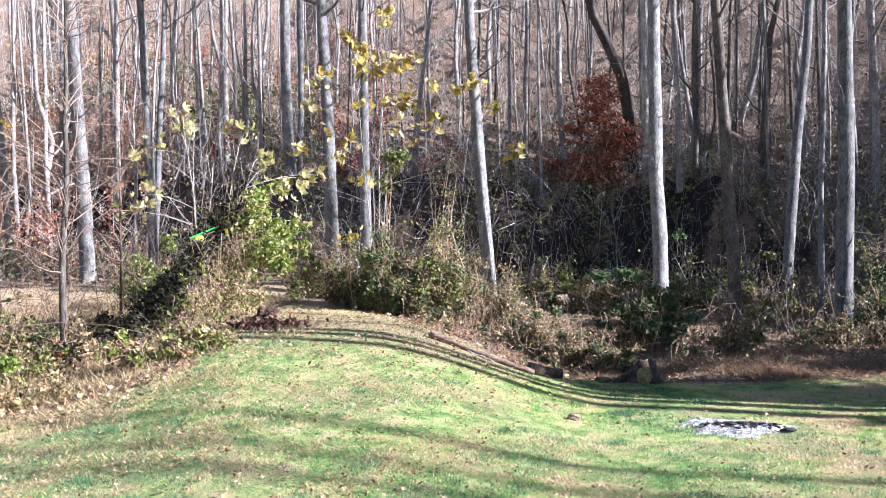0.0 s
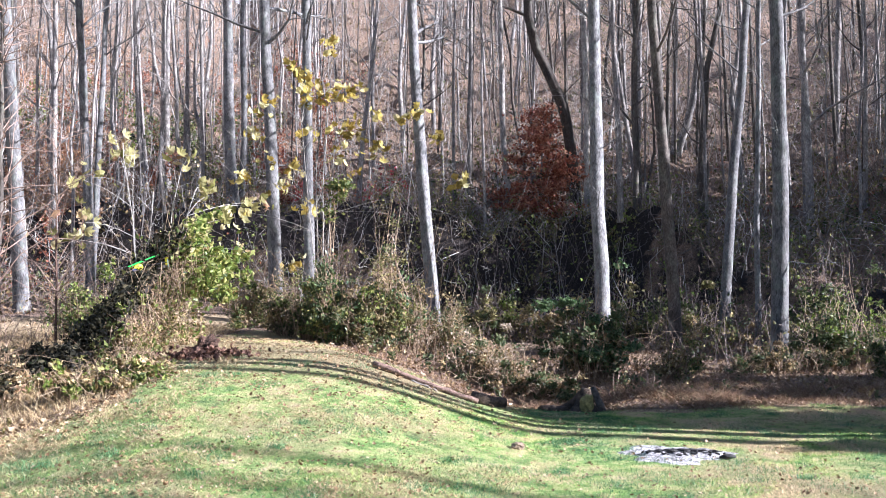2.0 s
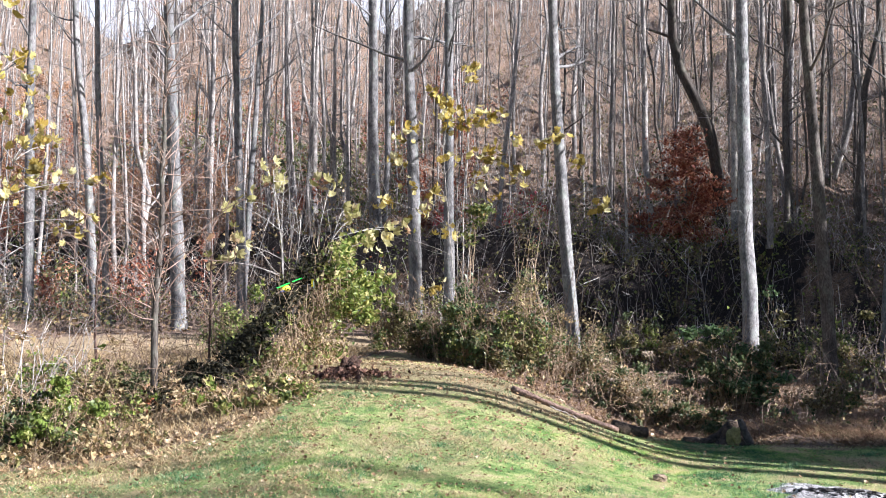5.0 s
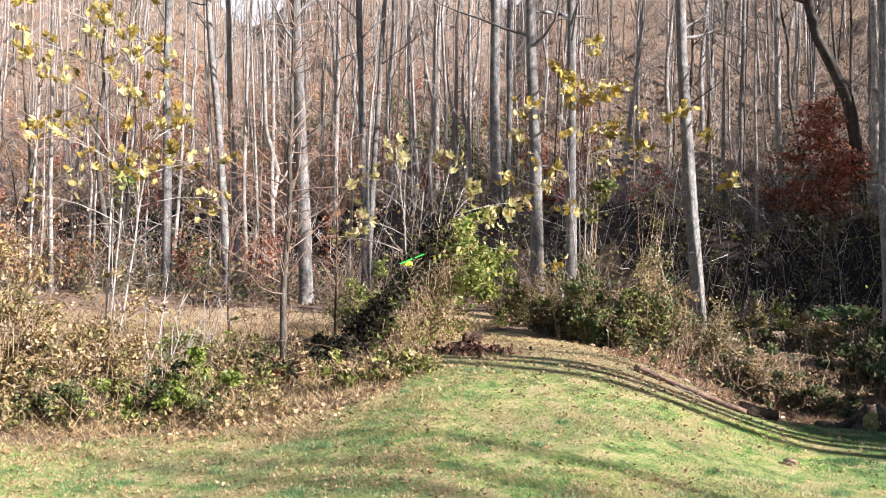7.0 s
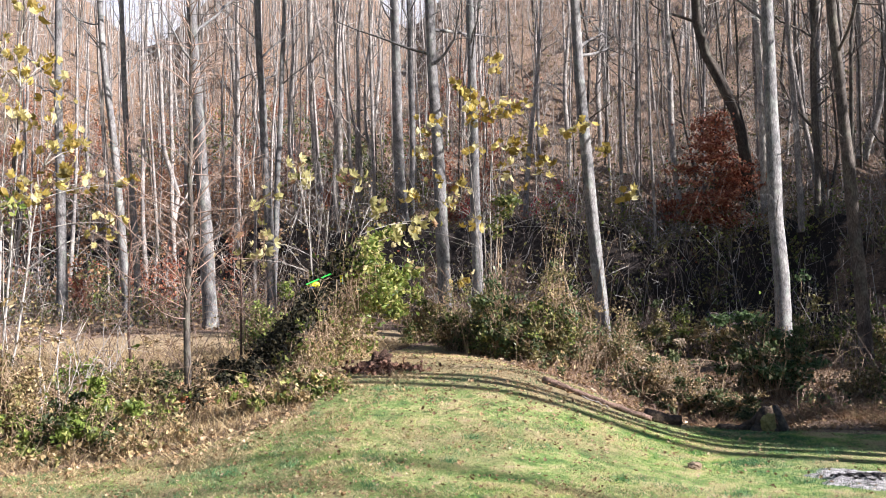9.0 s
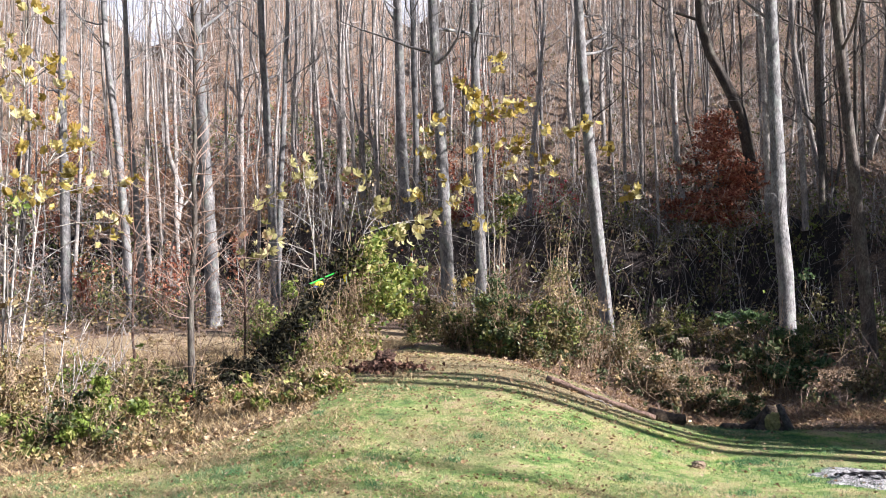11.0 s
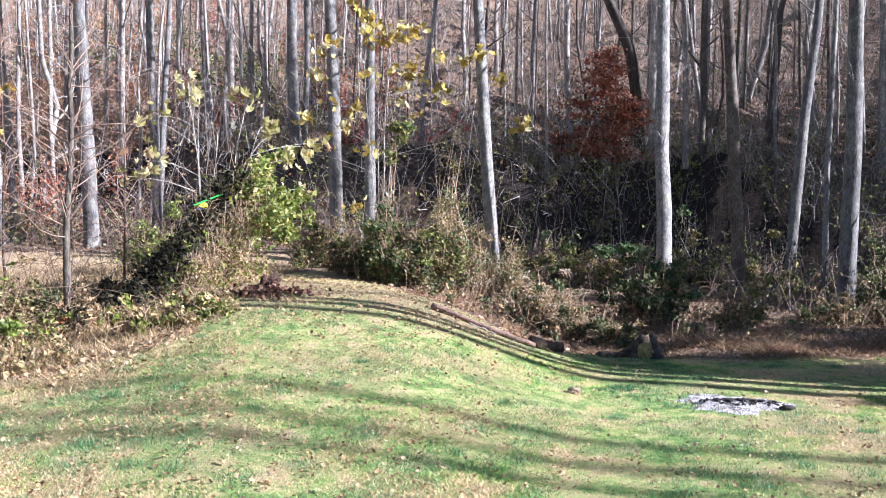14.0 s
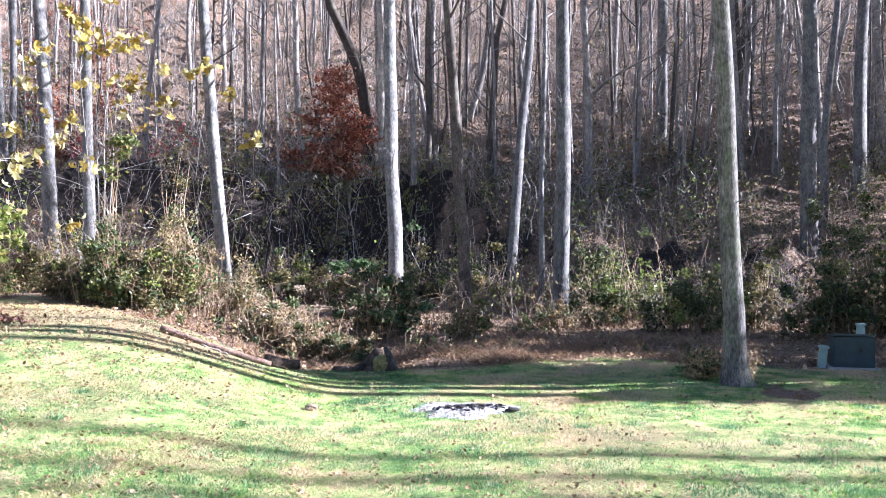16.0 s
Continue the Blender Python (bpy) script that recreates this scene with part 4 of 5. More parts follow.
shrub(-30.8, 18.4, 3.6, 1.4, 3.3, [(HONEY, 90), (TAN, 60)], 0.12, "nearly bare young shrub with pale fanning stems", 13, TWIG_PALE, 0.015)
shrub(-28.0, 20.0, 2.4, 1.2, 2.6, [(HONEY, 50)], 0.11, "nearly bare young shrub with pale fanning stems", 9, TWIG_PALE, 0.012)
shrub(-25.6, 19.2, 0.35, 0.3, 0.75, [(YELLOW, 160)], 0.09, "single yellow-green weed in the brambles", 12)
shrub(-28.6, 20.5, 0.6, 0.5, 1.1, [(BRIGHT, 260)], 0.08, "thin green weed among dry stems", 16)
shrub(-23.6, 19.6, 2.4, 1.3, 0.9, [(GREEN, 800), (OLIVE, 1100), (TAN, 600)], 0.075, "dark bramble patch below the bare sapling", 90)
shrub(-27.3, 18.6, 1.8, 1.2, 0.7, [(OLIVE, 800), (TAN, 900)], 0.075, "dry bramble patch at the lawn's edge", 90)
shrub(-15.8, 16.7, 1.7, 1.0, 0.38, [(IVY, 800), (TAN, 1000)], 0.08, "leafy tangle of vines at the snag's foot", 80)
shrub(-14.4, 17.4, 1.1, 0.9, 0.42, [(TAN, 1200), (IVY, 400)], 0.08, "leafy tangle of vines at the snag's foot", 80)
shrub(-22.3, 17.5, 0.7, 0.6, 1.1, [(IVY_SHADED, 260), (TAN, 160)], 0.07, "dark dead vines round the sapling's foot", 30)
shrub(-16.9, 16.8, 1.5, 0.9, 0.45, [(HONEY, 900), (TAN, 500)], 0.085, "pale yellow-green leafy vines heaped on dry grass", 60)
shrub(-25.2, 17.6, 1.8, 0.9, 0.5, [(HONEY, 500), (BRIGHT, 400), (RUST, 120)], 0.075, "mixed green and reddening weeds by the lawn", 60)
shrub(-21.6, 18.4, 1.3, 0.8, 0.45, [(BRIGHT, 400), (PEACH, 200)], 0.075, "mixed green and reddening weeds by the lawn", 50)
shrub(-17.0, 24.5, 1.1, 0.8, 1.9, [(BRIGHT, 700), (HONEY, 200)], 0.10, "loose green bush behind the leaning snag", 26)
shrub(-20.6, 19.3, 1.3, 0.8, 0.7, [(IVY_SHADED, 900), (GREEN, 300)], 0.085, "dark ivy heap at the snag's foot", 40)

for az, r, wide, tall, leafy in [(4.6, 35.5, 2.4, 1.7, [(OLIVE, 800), (GREEN, 500)]), (7.0, 36.2, 2.2, 2.2, [(BRIGHT, 420), (OLIVE, 500)]),
                                 (9.6, 35.6, 2.6, 1.6, [(OLIVE, 900), (TAN, 400)]), (14.6, 35.8, 2.4, 2.0, [(OLIVE, 600), (GREEN, 600)]),
                                 (17.4, 34.6, 2.0, 2.4, [(GREEN, 600), (BRIGHT, 300)]), (19.2, 33.6, 2.6, 1.8, [(OLIVE, 900), (TAN, 300)]),
                                 (24.6, 31.2, 2.2, 2.6, [(BRIGHT, 500), (GREEN, 500)]), (28.4, 30.6, 2.0, 2.3, [(BRIGHT, 600), (GREEN, 400)]),
                                 (1.2, 36.4, 2.4, 2.0, [(OLIVE, 800), (GREEN, 400)]), (32.8, 29.4, 2.4, 2.0, [(OLIVE, 700), (GREEN, 600)])]:
    shrub(az, r, wide, 1.4, tall, leafy, 0.12, "loose leafy bush at the foot of the cut bank", 46, TWIG, 0.012, group="bushes below the bank")


RUSTPALE = per_island("faded_rust_leaf", [(0, (0.20, 0.05, 0.035)), (0.5, (0.42, 0.15, 0.09)), (1, (0.66, 0.36, 0.22))], 0.6, 0.35)


def beech():
    p = at(9.4, 43.0)
    ob = empty("beech", p, "young beech holding layered rust-red leaves", "tree")
    g = Geo()
    k = 10
    s = np.linspace(0, 1, k)
    top = 10.6
    pts = np.stack([p[0] + 0.3 * s, p[1] + 0 * s, p[2] + (top - p[2]) * s], 1)
    tube(g, pts, 0.07 * (1.05 - 0.9 * s), 8)
    part("trunk", g, BARK_GREY, ob)
    for j in range(64):
        b, lf = Geo(), Geo()
        f = 0.01 + 0.97 * ((j + rng.uniform()) / 64) ** 1.15
        q = np.array([np.interp(f, s, pts[:, i]) for i in range(3)])
        th = rng.uniform(0, 6.28)
        ln = 2.4 * (1.08 - f) ** 0.75 * rng.uniform(0.4, 1.2) + 0.25
        e = q + np.array([math.cos(th), math.sin(th), rng.uniform(-0.02, 0.22)]) * ln
        tube(b, [q, (q + e) / 2 + [0, 0, 0.08], e], [0.02, 0.012, 0.005], 5, cap=False)
        m = int(175 * ln / 2)
        t = rng.uniform(0.2, 1.0, m)[:, None]
        c = q * (1 - t) + e * t + rng.normal(0, 1, (m, 3)) * np.array([0.30, 0.30, 0.07])
        leaves(lf, c, 0.105, 0.9)
        part("foliage", lf, RUSTPALE, part("branch", b, TWIG, ob), smooth_shade=False)


beech()


def snag_clear(x, y):
    """True off the low ground in front of the leaning snag."""
    az, r = bearing(x, y)
    return (np.abs(az + 17.4) > 4.2) | (np.abs(r - 18.4) > 2.9)


def brush(name, label, count, sector, leaf_sets, tall, stem_mat, per=10, size=0.09, keep_off=True, power=1.0, thick=1.0, clump=False, drift=0.0):
    """Undergrowth nobody could count: twiggy stems with leaves, over a stretch of ground given in bearings and distances."""
    a0, a1, r0, r1 = sector
    az = rng.uniform(a0, a1, count)
    r = r0 + (r1 - r0) * rng.uniform(0, 1, count) ** power
    x, y = r * np.sin(np.radians(az)), r * np.cos(np.radians(az))
    keep = np.ones(count, bool)
    if keep_off:
        keep = (dirt_mask(x, y) < 0.35) & (lawn_mask(x, y) < 0.3)
    if clump:
        keep &= (lumps(x, y, 0.75) > rng.normal(-0.15, 0.3, count)) & snag_clear(x, y)
    if drift:
        keep &= lumps(x + 9, y - 4, drift) > rng.normal(0.04, 0.14, count)
    x, y = x[keep], y[keep]
    n = len(x)
    base = np.stack([x, y, ground(x, y) - 0.03], 1)
    h = tall * rng.uniform(0.3, 1.25, n) * (0.85 + 0.5 * lumps(x, y, 0.8))
    sway = (0.3 if tall < 2 else 0.5) / thick ** 2
    tip = base + np.stack([rng.normal(0, sway, n) * h, rng.normal(0, sway, n) * h, h], 1)
    g = Geo()
    stems_into(g, base, tip, 0.010 * thick, 0.08 if tall < 2 else 0.30)
    for _ in range(4 if 1 < thick < 3 else 2):
        q0 = base + (tip - base) * rng.uniform(0.3, 0.95, (n, 1))
        q2 = q0 + unit(n, 0.9) * h[:, None] * rng.uniform(0.1, 0.34, (n, 1))
        q1 = (q0 + q2) / 2 + rng.normal(0, 0.05, (n, 3)) * h[:, None]
        sticks(g, q0, q1, 0.006 * thick, 0.004 * thick)
        sticks(g, q1, q2, 0.004 * thick, 0.0015 * thick)
    stuff(name, g, stem_mat, label, "undergrowth")
    for mat, share, word in leaf_sets:
        m = int(n * per * share)
        some = rng.integers(0, n, max(n // 3, 6))
        i = some[rng.integers(0, len(some), m)]
        c = base[i] + (tip[i] - base[i]) * rng.uniform(0.1, 1.1, (m, 1)) + rng.normal(0, 1, (m, 3)) * np.array([0.17, 0.17, 0.11]) * np.minimum(h[i], 1.6)[:, None]
        lf = Geo()
        leaves(lf, above(c), size)
        stuff(name + "_leaves", lf, mat, word, "undergrowth")


brush("bank_brush", "tangled brown brush along the foot of the cut bank", 1500, (-34, 46, 35, 44.5),
      [(OLIVE, 0.55, "olive and brown leaves in the bank's undergrowth"), (GREEN, 0.35, "dark green leaves in the bank's undergrowth"),
       (TAN, 0.1, "dry tan leaves in the bank's undergrowth")], 1.6, TWIG, 9, 0.085)
brush("edge_brush", "thorny tangle between lawn and track", 380, (-2, 34, 20.8, 29),
      [(TAN, 0.3, "dry curled leaves in the thorny tangle"), (GREEN, 0.4, "green leaves in the thorny tangle")], 0.45, TWIG_RED, 10, 0.065)
brush("bramble_patch", "dry brambles and weeds beside the lawn", 2000, (-42, -12.5, 15.0, 24.5),
      [(TAN, 0.6, "dry tan bramble leaves"), (OLIVE, 0.28, "olive bramble leaves"), (GREEN, 0.18, "green bramble leaves")], 0.45, CANE, 10, 0.065, clump=True)
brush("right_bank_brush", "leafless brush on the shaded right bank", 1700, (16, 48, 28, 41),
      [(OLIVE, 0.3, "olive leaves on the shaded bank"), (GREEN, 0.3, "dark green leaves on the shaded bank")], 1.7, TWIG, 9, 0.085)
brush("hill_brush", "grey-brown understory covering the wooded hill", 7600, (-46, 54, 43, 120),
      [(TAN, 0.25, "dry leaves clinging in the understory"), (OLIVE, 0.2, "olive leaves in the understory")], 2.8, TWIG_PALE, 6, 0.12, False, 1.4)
brush("hill_saplings", "thin grey sapling stems filling the wooded hill", 2100, (-46, 54, 45, 170),
      [(OLIVE, 0.05, "few olive leaves on hill saplings")], 5.5, TWIG_PALE, 8, 0.15, False, 1.5, 1.7)
brush("ridge_woods", "bare grey trees along the far ridge", 1000, (-46, 34, 105, 182), [], 11, TWIG_PALE, 0, 0.1, False, 0.8, 6.5)
# Darker twigs crowded here stand in for the right hill's shade.
brush("hill_shade_brush", "leafless understory of dark twigs standing in for hill shade", 3300, (3, 46, 42, 95),
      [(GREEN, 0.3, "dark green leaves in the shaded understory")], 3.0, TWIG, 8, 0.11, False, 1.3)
brush("bank_saplings", "thin pale saplings standing before the cut bank", 300, (-10, 32, 36, 42.5),
      [(BRIGHT, 0.35, "fresh green leaves on thin bank saplings"), (OLIVE, 0.35, "olive leaves on thin bank saplings")], 2.7, TWIG_PALE, 12, 0.10, False, 1.0, 1.3)
brush("bank_top_brush", "twiggy brush hanging over the top of the bank", 950, (-32, 30, 40, 47),
      [(OLIVE, 0.4, "olive leaves along the bank top"), (RUST, 0.12, "rust leaves along the bank top")], 1.5, TWIG, 10, 0.09, False)
brush("red_brush", "understory with rust-coloured leaves on the hill", 1500, (-42, -3, 44, 85),
      [(RUSTPALE, 1.0, "rust-coloured leaves on young beeches")], 3.0, TWIG, 42, 0.11, False, 1.2, drift=2.6)
brush("peach_brush", "young beeches with pale orange leaves on the hill", 3000, (-46, -17, 46, 105),
      [(PEACH, 1.0, "pale orange leaves clinging on young beeches")], 2.8, TWIG_PALE, 38, 0.12, False, 1.2, drift=3.4)
brush("green_brush", "green leafy patches low on the wooded hill", 900, (-40, -8, 46, 75),
      [(GREEN, 0.6, "green leaves low on the hill"), (BRIGHT, 0.4, "fresh green leaves low on the hill")], 2.2, TWIG, 34, 0.13, False, 1.2, drift=4.6)
brush("crimson_brush", "small bushes with crimson autumn leaves", 26, (-6, 3, 44, 47),
      [(CRIMSON, 1.0, "crimson leaves")], 1.6, TWIG, 26, 0.11, False)


def bramble_canes(name, label, n, sector, rise, mat, r=0.008):
    """Long bare canes arching out of the thicket."""
    a0, a1, r0, r1 = sector
    az, d = np.radians(rng.uniform(a0, a1, n)), rng.uniform(r0, r1, n)
    x, y = d * np.sin(az), d * np.cos(az)
    k = snag_clear(x, y)
    x, y = x[k], y[k]
    n = len(x)
    st = np.stack([x, y, ground(x, y) - 0.02], 1)
    en = st + np.stack([rng.normal(0, 1.5, n), rng.normal(0, 1.0, n), np.abs(rng.normal(0.6, 0.8, n)) * rise], 1)
    g = Geo()
    arcs(g, st, above(en), rng.uniform(0.25, 1.0, n) * rise, r, 7)
    m = n * 3
    i = rng.integers(0, n, m)
    f = rng.uniform(0.3, 0.9, m)[:, None]
    q = st[i] * (1 - f) + en[i] * f + np.array([0, 0, 1]) * rise * 1.6 * f * (1 - f)
    sticks(g, q, q + unit(m, 0.6) * rng.uniform(0.2, 0.8, (m, 1)), r * 0.5, r * 0.2)
    stuff(name, g, mat, label, "undergrowth")


bramble_canes("bramble_canes", "long bare reddish canes arching out of the brambles", 110, (-40, -14, 19, 29), 1.5, TWIG_RED)
bramble_canes("pale_canes", "pale dry canes arching over the weeds", 80, (-40, -15, 18, 26), 1.0, CANE)
bramble_canes("edge_canes", "dry canes arching over the lawn's far edge", 70, (-4, 32, 23, 28), 0.6, CANE, 0.006)

bramble_canes("thicket_vines", "dry vines draped over the dense thicket", 30, (-6, 3.5, 25.2, 27.4), 1.7, CANE, 0.008)
bramble_canes("rose_canes", "arching pale canes of the multiflora rose", 46, (10.8, 15.8, 24.4, 25.6), 0.95, CANE, 0.007)
bramble_canes("bank_vines", "bare vines and roots trailing down the cut bank", 180, (-26, 28, 37.5, 45), 0.9, TWIG, 0.013)
bramble_canes("pale_vines", "pale bare vines and twigs before the cut bank", 110, (-8, 30, 36, 43), 1.3, TWIG_PALE, 0.010)


def strewn(n, sector, inside, size, name, label, mat, power=1.0, lift=0.015):
    a0, a1, r0, r1 = sector
    az = rng.uniform(a0, a1, n)
    r = r0 + (r1 - r0) * rng.uniform(0, 1, n) ** power
    x, y = r * np.sin(np.radians(az)), r * np.cos(np.radians(az))
    k = inside(x, y)
    x, y = x[k], y[k]
    g = Geo()
    lobed(g, np.stack([x, y, ground(x, y) + lift + 0.012], 1), size, 2.6)
    stuff(name, g, mat, label, "fallen leaves")



def on_lawn(x, y):
    return lawn_mask(x, y) > 0.4


MATTED = per_island("matted_grass", [(0, (0.11, 0.06, 0.035)), (0.45, (0.28, 0.165, 0.10)), (0.85, (0.46, 0.31, 0.19)), (1, (0.20, 0.21, 0.09))], 0.85, 0.15)
TUFT = per_island("tuft_blade", [(0, (0.05, 0.16, 0.07)), (0.6, (0.13, 0.30, 0.12)), (1, (0.30, 0.46, 0.22))], 0.5, 0.35)


def tufts():
    """Thicker blue-green clumps standing in the lawn."""
    n, per = 300, 150
    az, r = np.radians(rng.uniform(-38, 44, n)), 8 + 11 * rng.uniform(0, 1, n) ** 1.4
    c = np.stack([r * np.sin(az), r * np.cos(az)], 1)
    q = np.repeat(c, per, 0) + rng.normal(0, 0.16, (n * per, 2)) * np.repeat(rng.uniform(0.4, 1.6, n), per)[:, None]
    k = lawn_mask(q[:, 0], q[:, 1]) > 0.6
    q = q[k]
    g = Geo()
    blades(g, np.stack([q[:, 0], q[:, 1], ground(q[:, 0], q[:, 1]) - 0.005], 1), 0.06, 0.008, 0.6)
    stuff("grass_tufts", g, TUFT, "blue-green clumps of longer grass in the lawn", "grass")


tufts()


def grass():
    """Lawn: short blades in tufts, thinner and drier in patches."""
    n = 470000
    az = rng.uniform(-40, 47, n)
    r = 7.6 + 22 * rng.uniform(0, 1, n) ** 1.7
    far = rng.uniform(0, 1, n) < 0.2
    az, r = np.where(far, rng.uniform(4, 45, n), az), np.where(far, rng.uniform(14.5, 21, n), r)
    x, y = r * np.sin(np.radians(az)), r * np.cos(np.radians(az))
    patch = lumps(x, y, 0.9) + lumps(x + 3, y - 2, 0.35)
    az_, r_ = bearing(x, y)
    crest = smooth((r_ - 14.6) / 4.5) * smooth((9 - az_) / 7)
    k = (lawn_mask(x, y) > 0.3) & (patch > rng.normal(-0.35, 0.5, n) + 0.75 * crest)
    x, y, r = x[k], y[k], r[k]
    g = Geo()
    blades(g, np.stack([x, y, ground(x, y) - 0.005], 1), 0.024 + 0.016 * (patch[k] > 0.6), 0.007 + 0.0004 * r, 1.0)
    stuff("lawn_grass", g, BLADE, "short green and straw-coloured lawn grass", "grass")
    n = 90000
    az, r = rng.uniform(-42, 12, n), 7.8 + 15 * rng.uniform(0, 1, n) ** 1.4
    x, y = r * np.sin(np.radians(az)), r * np.cos(np.radians(az))
    k = (lawn_mask(x, y) > 0.5) & (lumps(x - 7, y * 1.7, 0.8) + 0.5 * lumps(x, y, 0.25) > rng.normal(0.15, 0.22, n) + 0.02 * (az + 10))
    x, y, r = x[k], y[k], r[k]
    g = Geo()
    blades(g, np.stack([x, y, ground(x, y)], 1), 0.035, 0.008 + 0.0004 * r, 1.4)
    stuff("lawn_straw", g, STRAW, "tan dead stems lying in patches over the lawn", "grass")
    n = 64000
    az = rng.uniform(-42, -9, n)
    r = 15 + 15 * rng.uniform(0, 1, n)
    x, y = r * np.sin(np.radians(az)), r * np.cos(np.radians(az))
    k = (lawn_mask(x, y) < 0.2) & (dirt_mask(x, y) < 0.5) & (snag_clear(x, y) | (rng.uniform(0, 1, n) < 0.75))
    g = Geo()
    x, y = x[k], y[k]
    blades(g, np.stack([x, y, ground(x, y) - 0.01], 1), 0.22 * rng.choice([0.6, 1, 1.9], len(x), p=[0.55, 0.35, 0.10]), 0.012, 0.9)
    stuff("dead_grass", g, STRAW, "flattened tan dead grass beside the lawn", "grass")
    n = 22000
    az = rng.uniform(-42, -9, n)
    r = 13.4 + 10 * rng.uniform(0, 1, n)
    x, y = r * np.sin(np.radians(az)), r * np.cos(np.radians(az))
    k = np.abs(lawn_mask(x, y) - 0.5 + 0.35 * lumps(x, y, 0.5)) < 0.4
    x, y = x[k], y[k]
    g = Geo()
    blades(g, np.stack([x, y, ground(x, y) - 0.01], 1), 0.13, 0.011, 1.1)
    stuff("edge_straw", g, STRAW, "pale straw lying along the lawn's ragged edge", "grass")
    n = 30000
    az, r = rng.uniform(-3, 42, n), rng.uniform(19, 34, n)
    x, y = r * np.sin(np.radians(az)), r * np.cos(np.radians(az))
    k = (lawn_mask(x, y) < 0.3) & (lumps(x, y, 1.2) > rng.normal(0, 0.4, n))
    x, y = x[k], y[k]
    g = Geo()
    blades(g, np.stack([x, y, ground(x, y) - 0.01], 1), 0.16, 0.014, 1.2)
    stuff("verge_straw", g, MATTED, "brown dead grass on the verge of the track", "grass")
    n = 30000
    az = rng.uniform(9, 34, n)
    r = rng.uniform(18.6, 24, n)
    x, y = r * np.sin(np.radians(az)), r * np.cos(np.radians(az))
    heap = np.maximum(lumps(x, y, 0.55) + 0.4, 0.1)
    k = (lawn_mask(x, y) < 0.6) & (rng.uniform(0, 1, n) < heap)
    x, y, heap = x[k], y[k], heap[k]
    g = Geo()
    blades(g, np.stack([x, y, ground(x, y) - 0.01 + 0.05 * heap * rng.uniform(0, 1, len(x))], 1), 0.10 + 0.10 * heap, 0.016, 1.7)
    stuff("straw_mat", g, MATTED, "matted brown dead grass at the lawn's edge", "grass")


grass()
strewn(5600, (-40, 47, 8, 28), on_lawn, 0.046, "fallen_leaves", "curled brown leaves scattered over the lawn", LITTER, 1.2)
strewn(1700, (-40, 3, 8, 20), on_lawn, 0.05, "lawn_leaves", "dry leaves thick on the straw-coloured lawn", LITTER)
strewn(1000, (-14, 8, 14.5, 27), on_lawn, 0.06, "crest_leaves", "small dead leaves over the worn crest", LITTER)
strewn(5200, (-42, 46, 15, 34), lambda x, y: lawn_mask(x, y) < 0.5, 0.11, "leaf_litter", "brown leaf litter beyond the lawn", LITTER)
strewn(2600, (-42, -9, 13.5, 26), lambda x, y: np.abs(lawn_mask(x, y) - 0.55) < 0.42, 0.085, "edge_leaves", "dead leaves gathered along the lawn's ragged edge", LITTER)
strewn(4200, (0, 42, 18.5, 33), lambda x, y: lawn_mask(x, y) < 0.4, 0.085, "verge_leaves", "brown leaves thick on the verge of the track", LITTER)
strewn(5200, (-44, 50, 34, 60), lambda x, y: (lawn_mask(x, y) < 0.5) & (cut_shade_mask(x, y) < 0.2), 0.15, "bank_litter", "brown leaf litter on the bank and hill", LITTER)


def shade_cedar(az, r, height, wide, label):
    """Dense unseen evergreen added to block sun: a straight trunk and drooping sprays."""
    p = at(az, r)
    ob = empty("shade_cedar", p, label, "tree", "evergreens beside the lawn")
    g = Geo()
    s = np.linspace(0, 1, 8)
    tube(g, np.stack([p[0] + 0 * s, p[1] + 0 * s, p[2] - 0.1 + height * s], 1), 0.17 * (1.03 - s), 9)
    part("trunk", g, BARK_RED, ob)
    lf, br = Geo(), Geo()
    for _ in range(150):
        f = rng.uniform(0.12, 0.99)
        th = rng.uniform(0, 6.28)
        ln = wide / 2 * (1.08 - f) ** 0.55 * rng.uniform(0.7, 1.15)
        q = np.array(p) + np.array([0, 0, height * f])
        e = q + np.array([math.cos(th), math.sin(th), 0.15]) * ln
        sticks(br, [q], [e], 0.02, 0.006)
        t = rng.uniform(0.2, 1.05, (34, 1))
        leaves(lf, q * (1 - t) + e * t + rng.normal(0, 0.15, (34, 3)), 0.2, 0.3)
    part("branches", br, BARK_RED, ob)
    part("foliage", lf, GREEN, ob, smooth_shade=False)


# Evergreens added out of view so lawn edge and bank fall in shade.
shade_cedar(56.6, 24.2, 10.0, 4.0, "dense unseen evergreen added for shade beside the lawn")
shade_cedar(47.0, 37.5, 14.0, 4.6, "dense unseen evergreen added for shade at the wood's edge")
shade_cedar(45.5, 47.0, 16.0, 5.2, "dense unseen evergreen added for shade at the wood's edge")
shade_cedar(53.5, 31.0, 13.0, 4.2, "dense unseen evergreen added for shade beside the lawn")
shade_cedar(62.6, 25.9, 10.5, 3.4, "dense unseen evergreen added for shade beside the lawn")
shade_cedar(59.3, 32.0, 12.0, 4.4, "dense unseen evergreen added for shade beside the lawn")
shade_cedar(65.6, 23.9, 8.0, 3.6, "dense unseen evergreen added for shade beside the lawn")
shade_cedar(50.5, 25.8, 8.5, 3.0, "dense unseen evergreen added for shade beside the lawn")
shade_cedar(51.0, 48, 14.0, 4.0, "dense unseen evergreen added for shade at the wood's edge")


# ---- small things on and beside the lawn ----
PEEL = plain("weathered_wood", (0.09, 0.055, 0.042), (0.36, 0.24, 0.185), 22, 0.9, bump=0.8, dist=0.03)
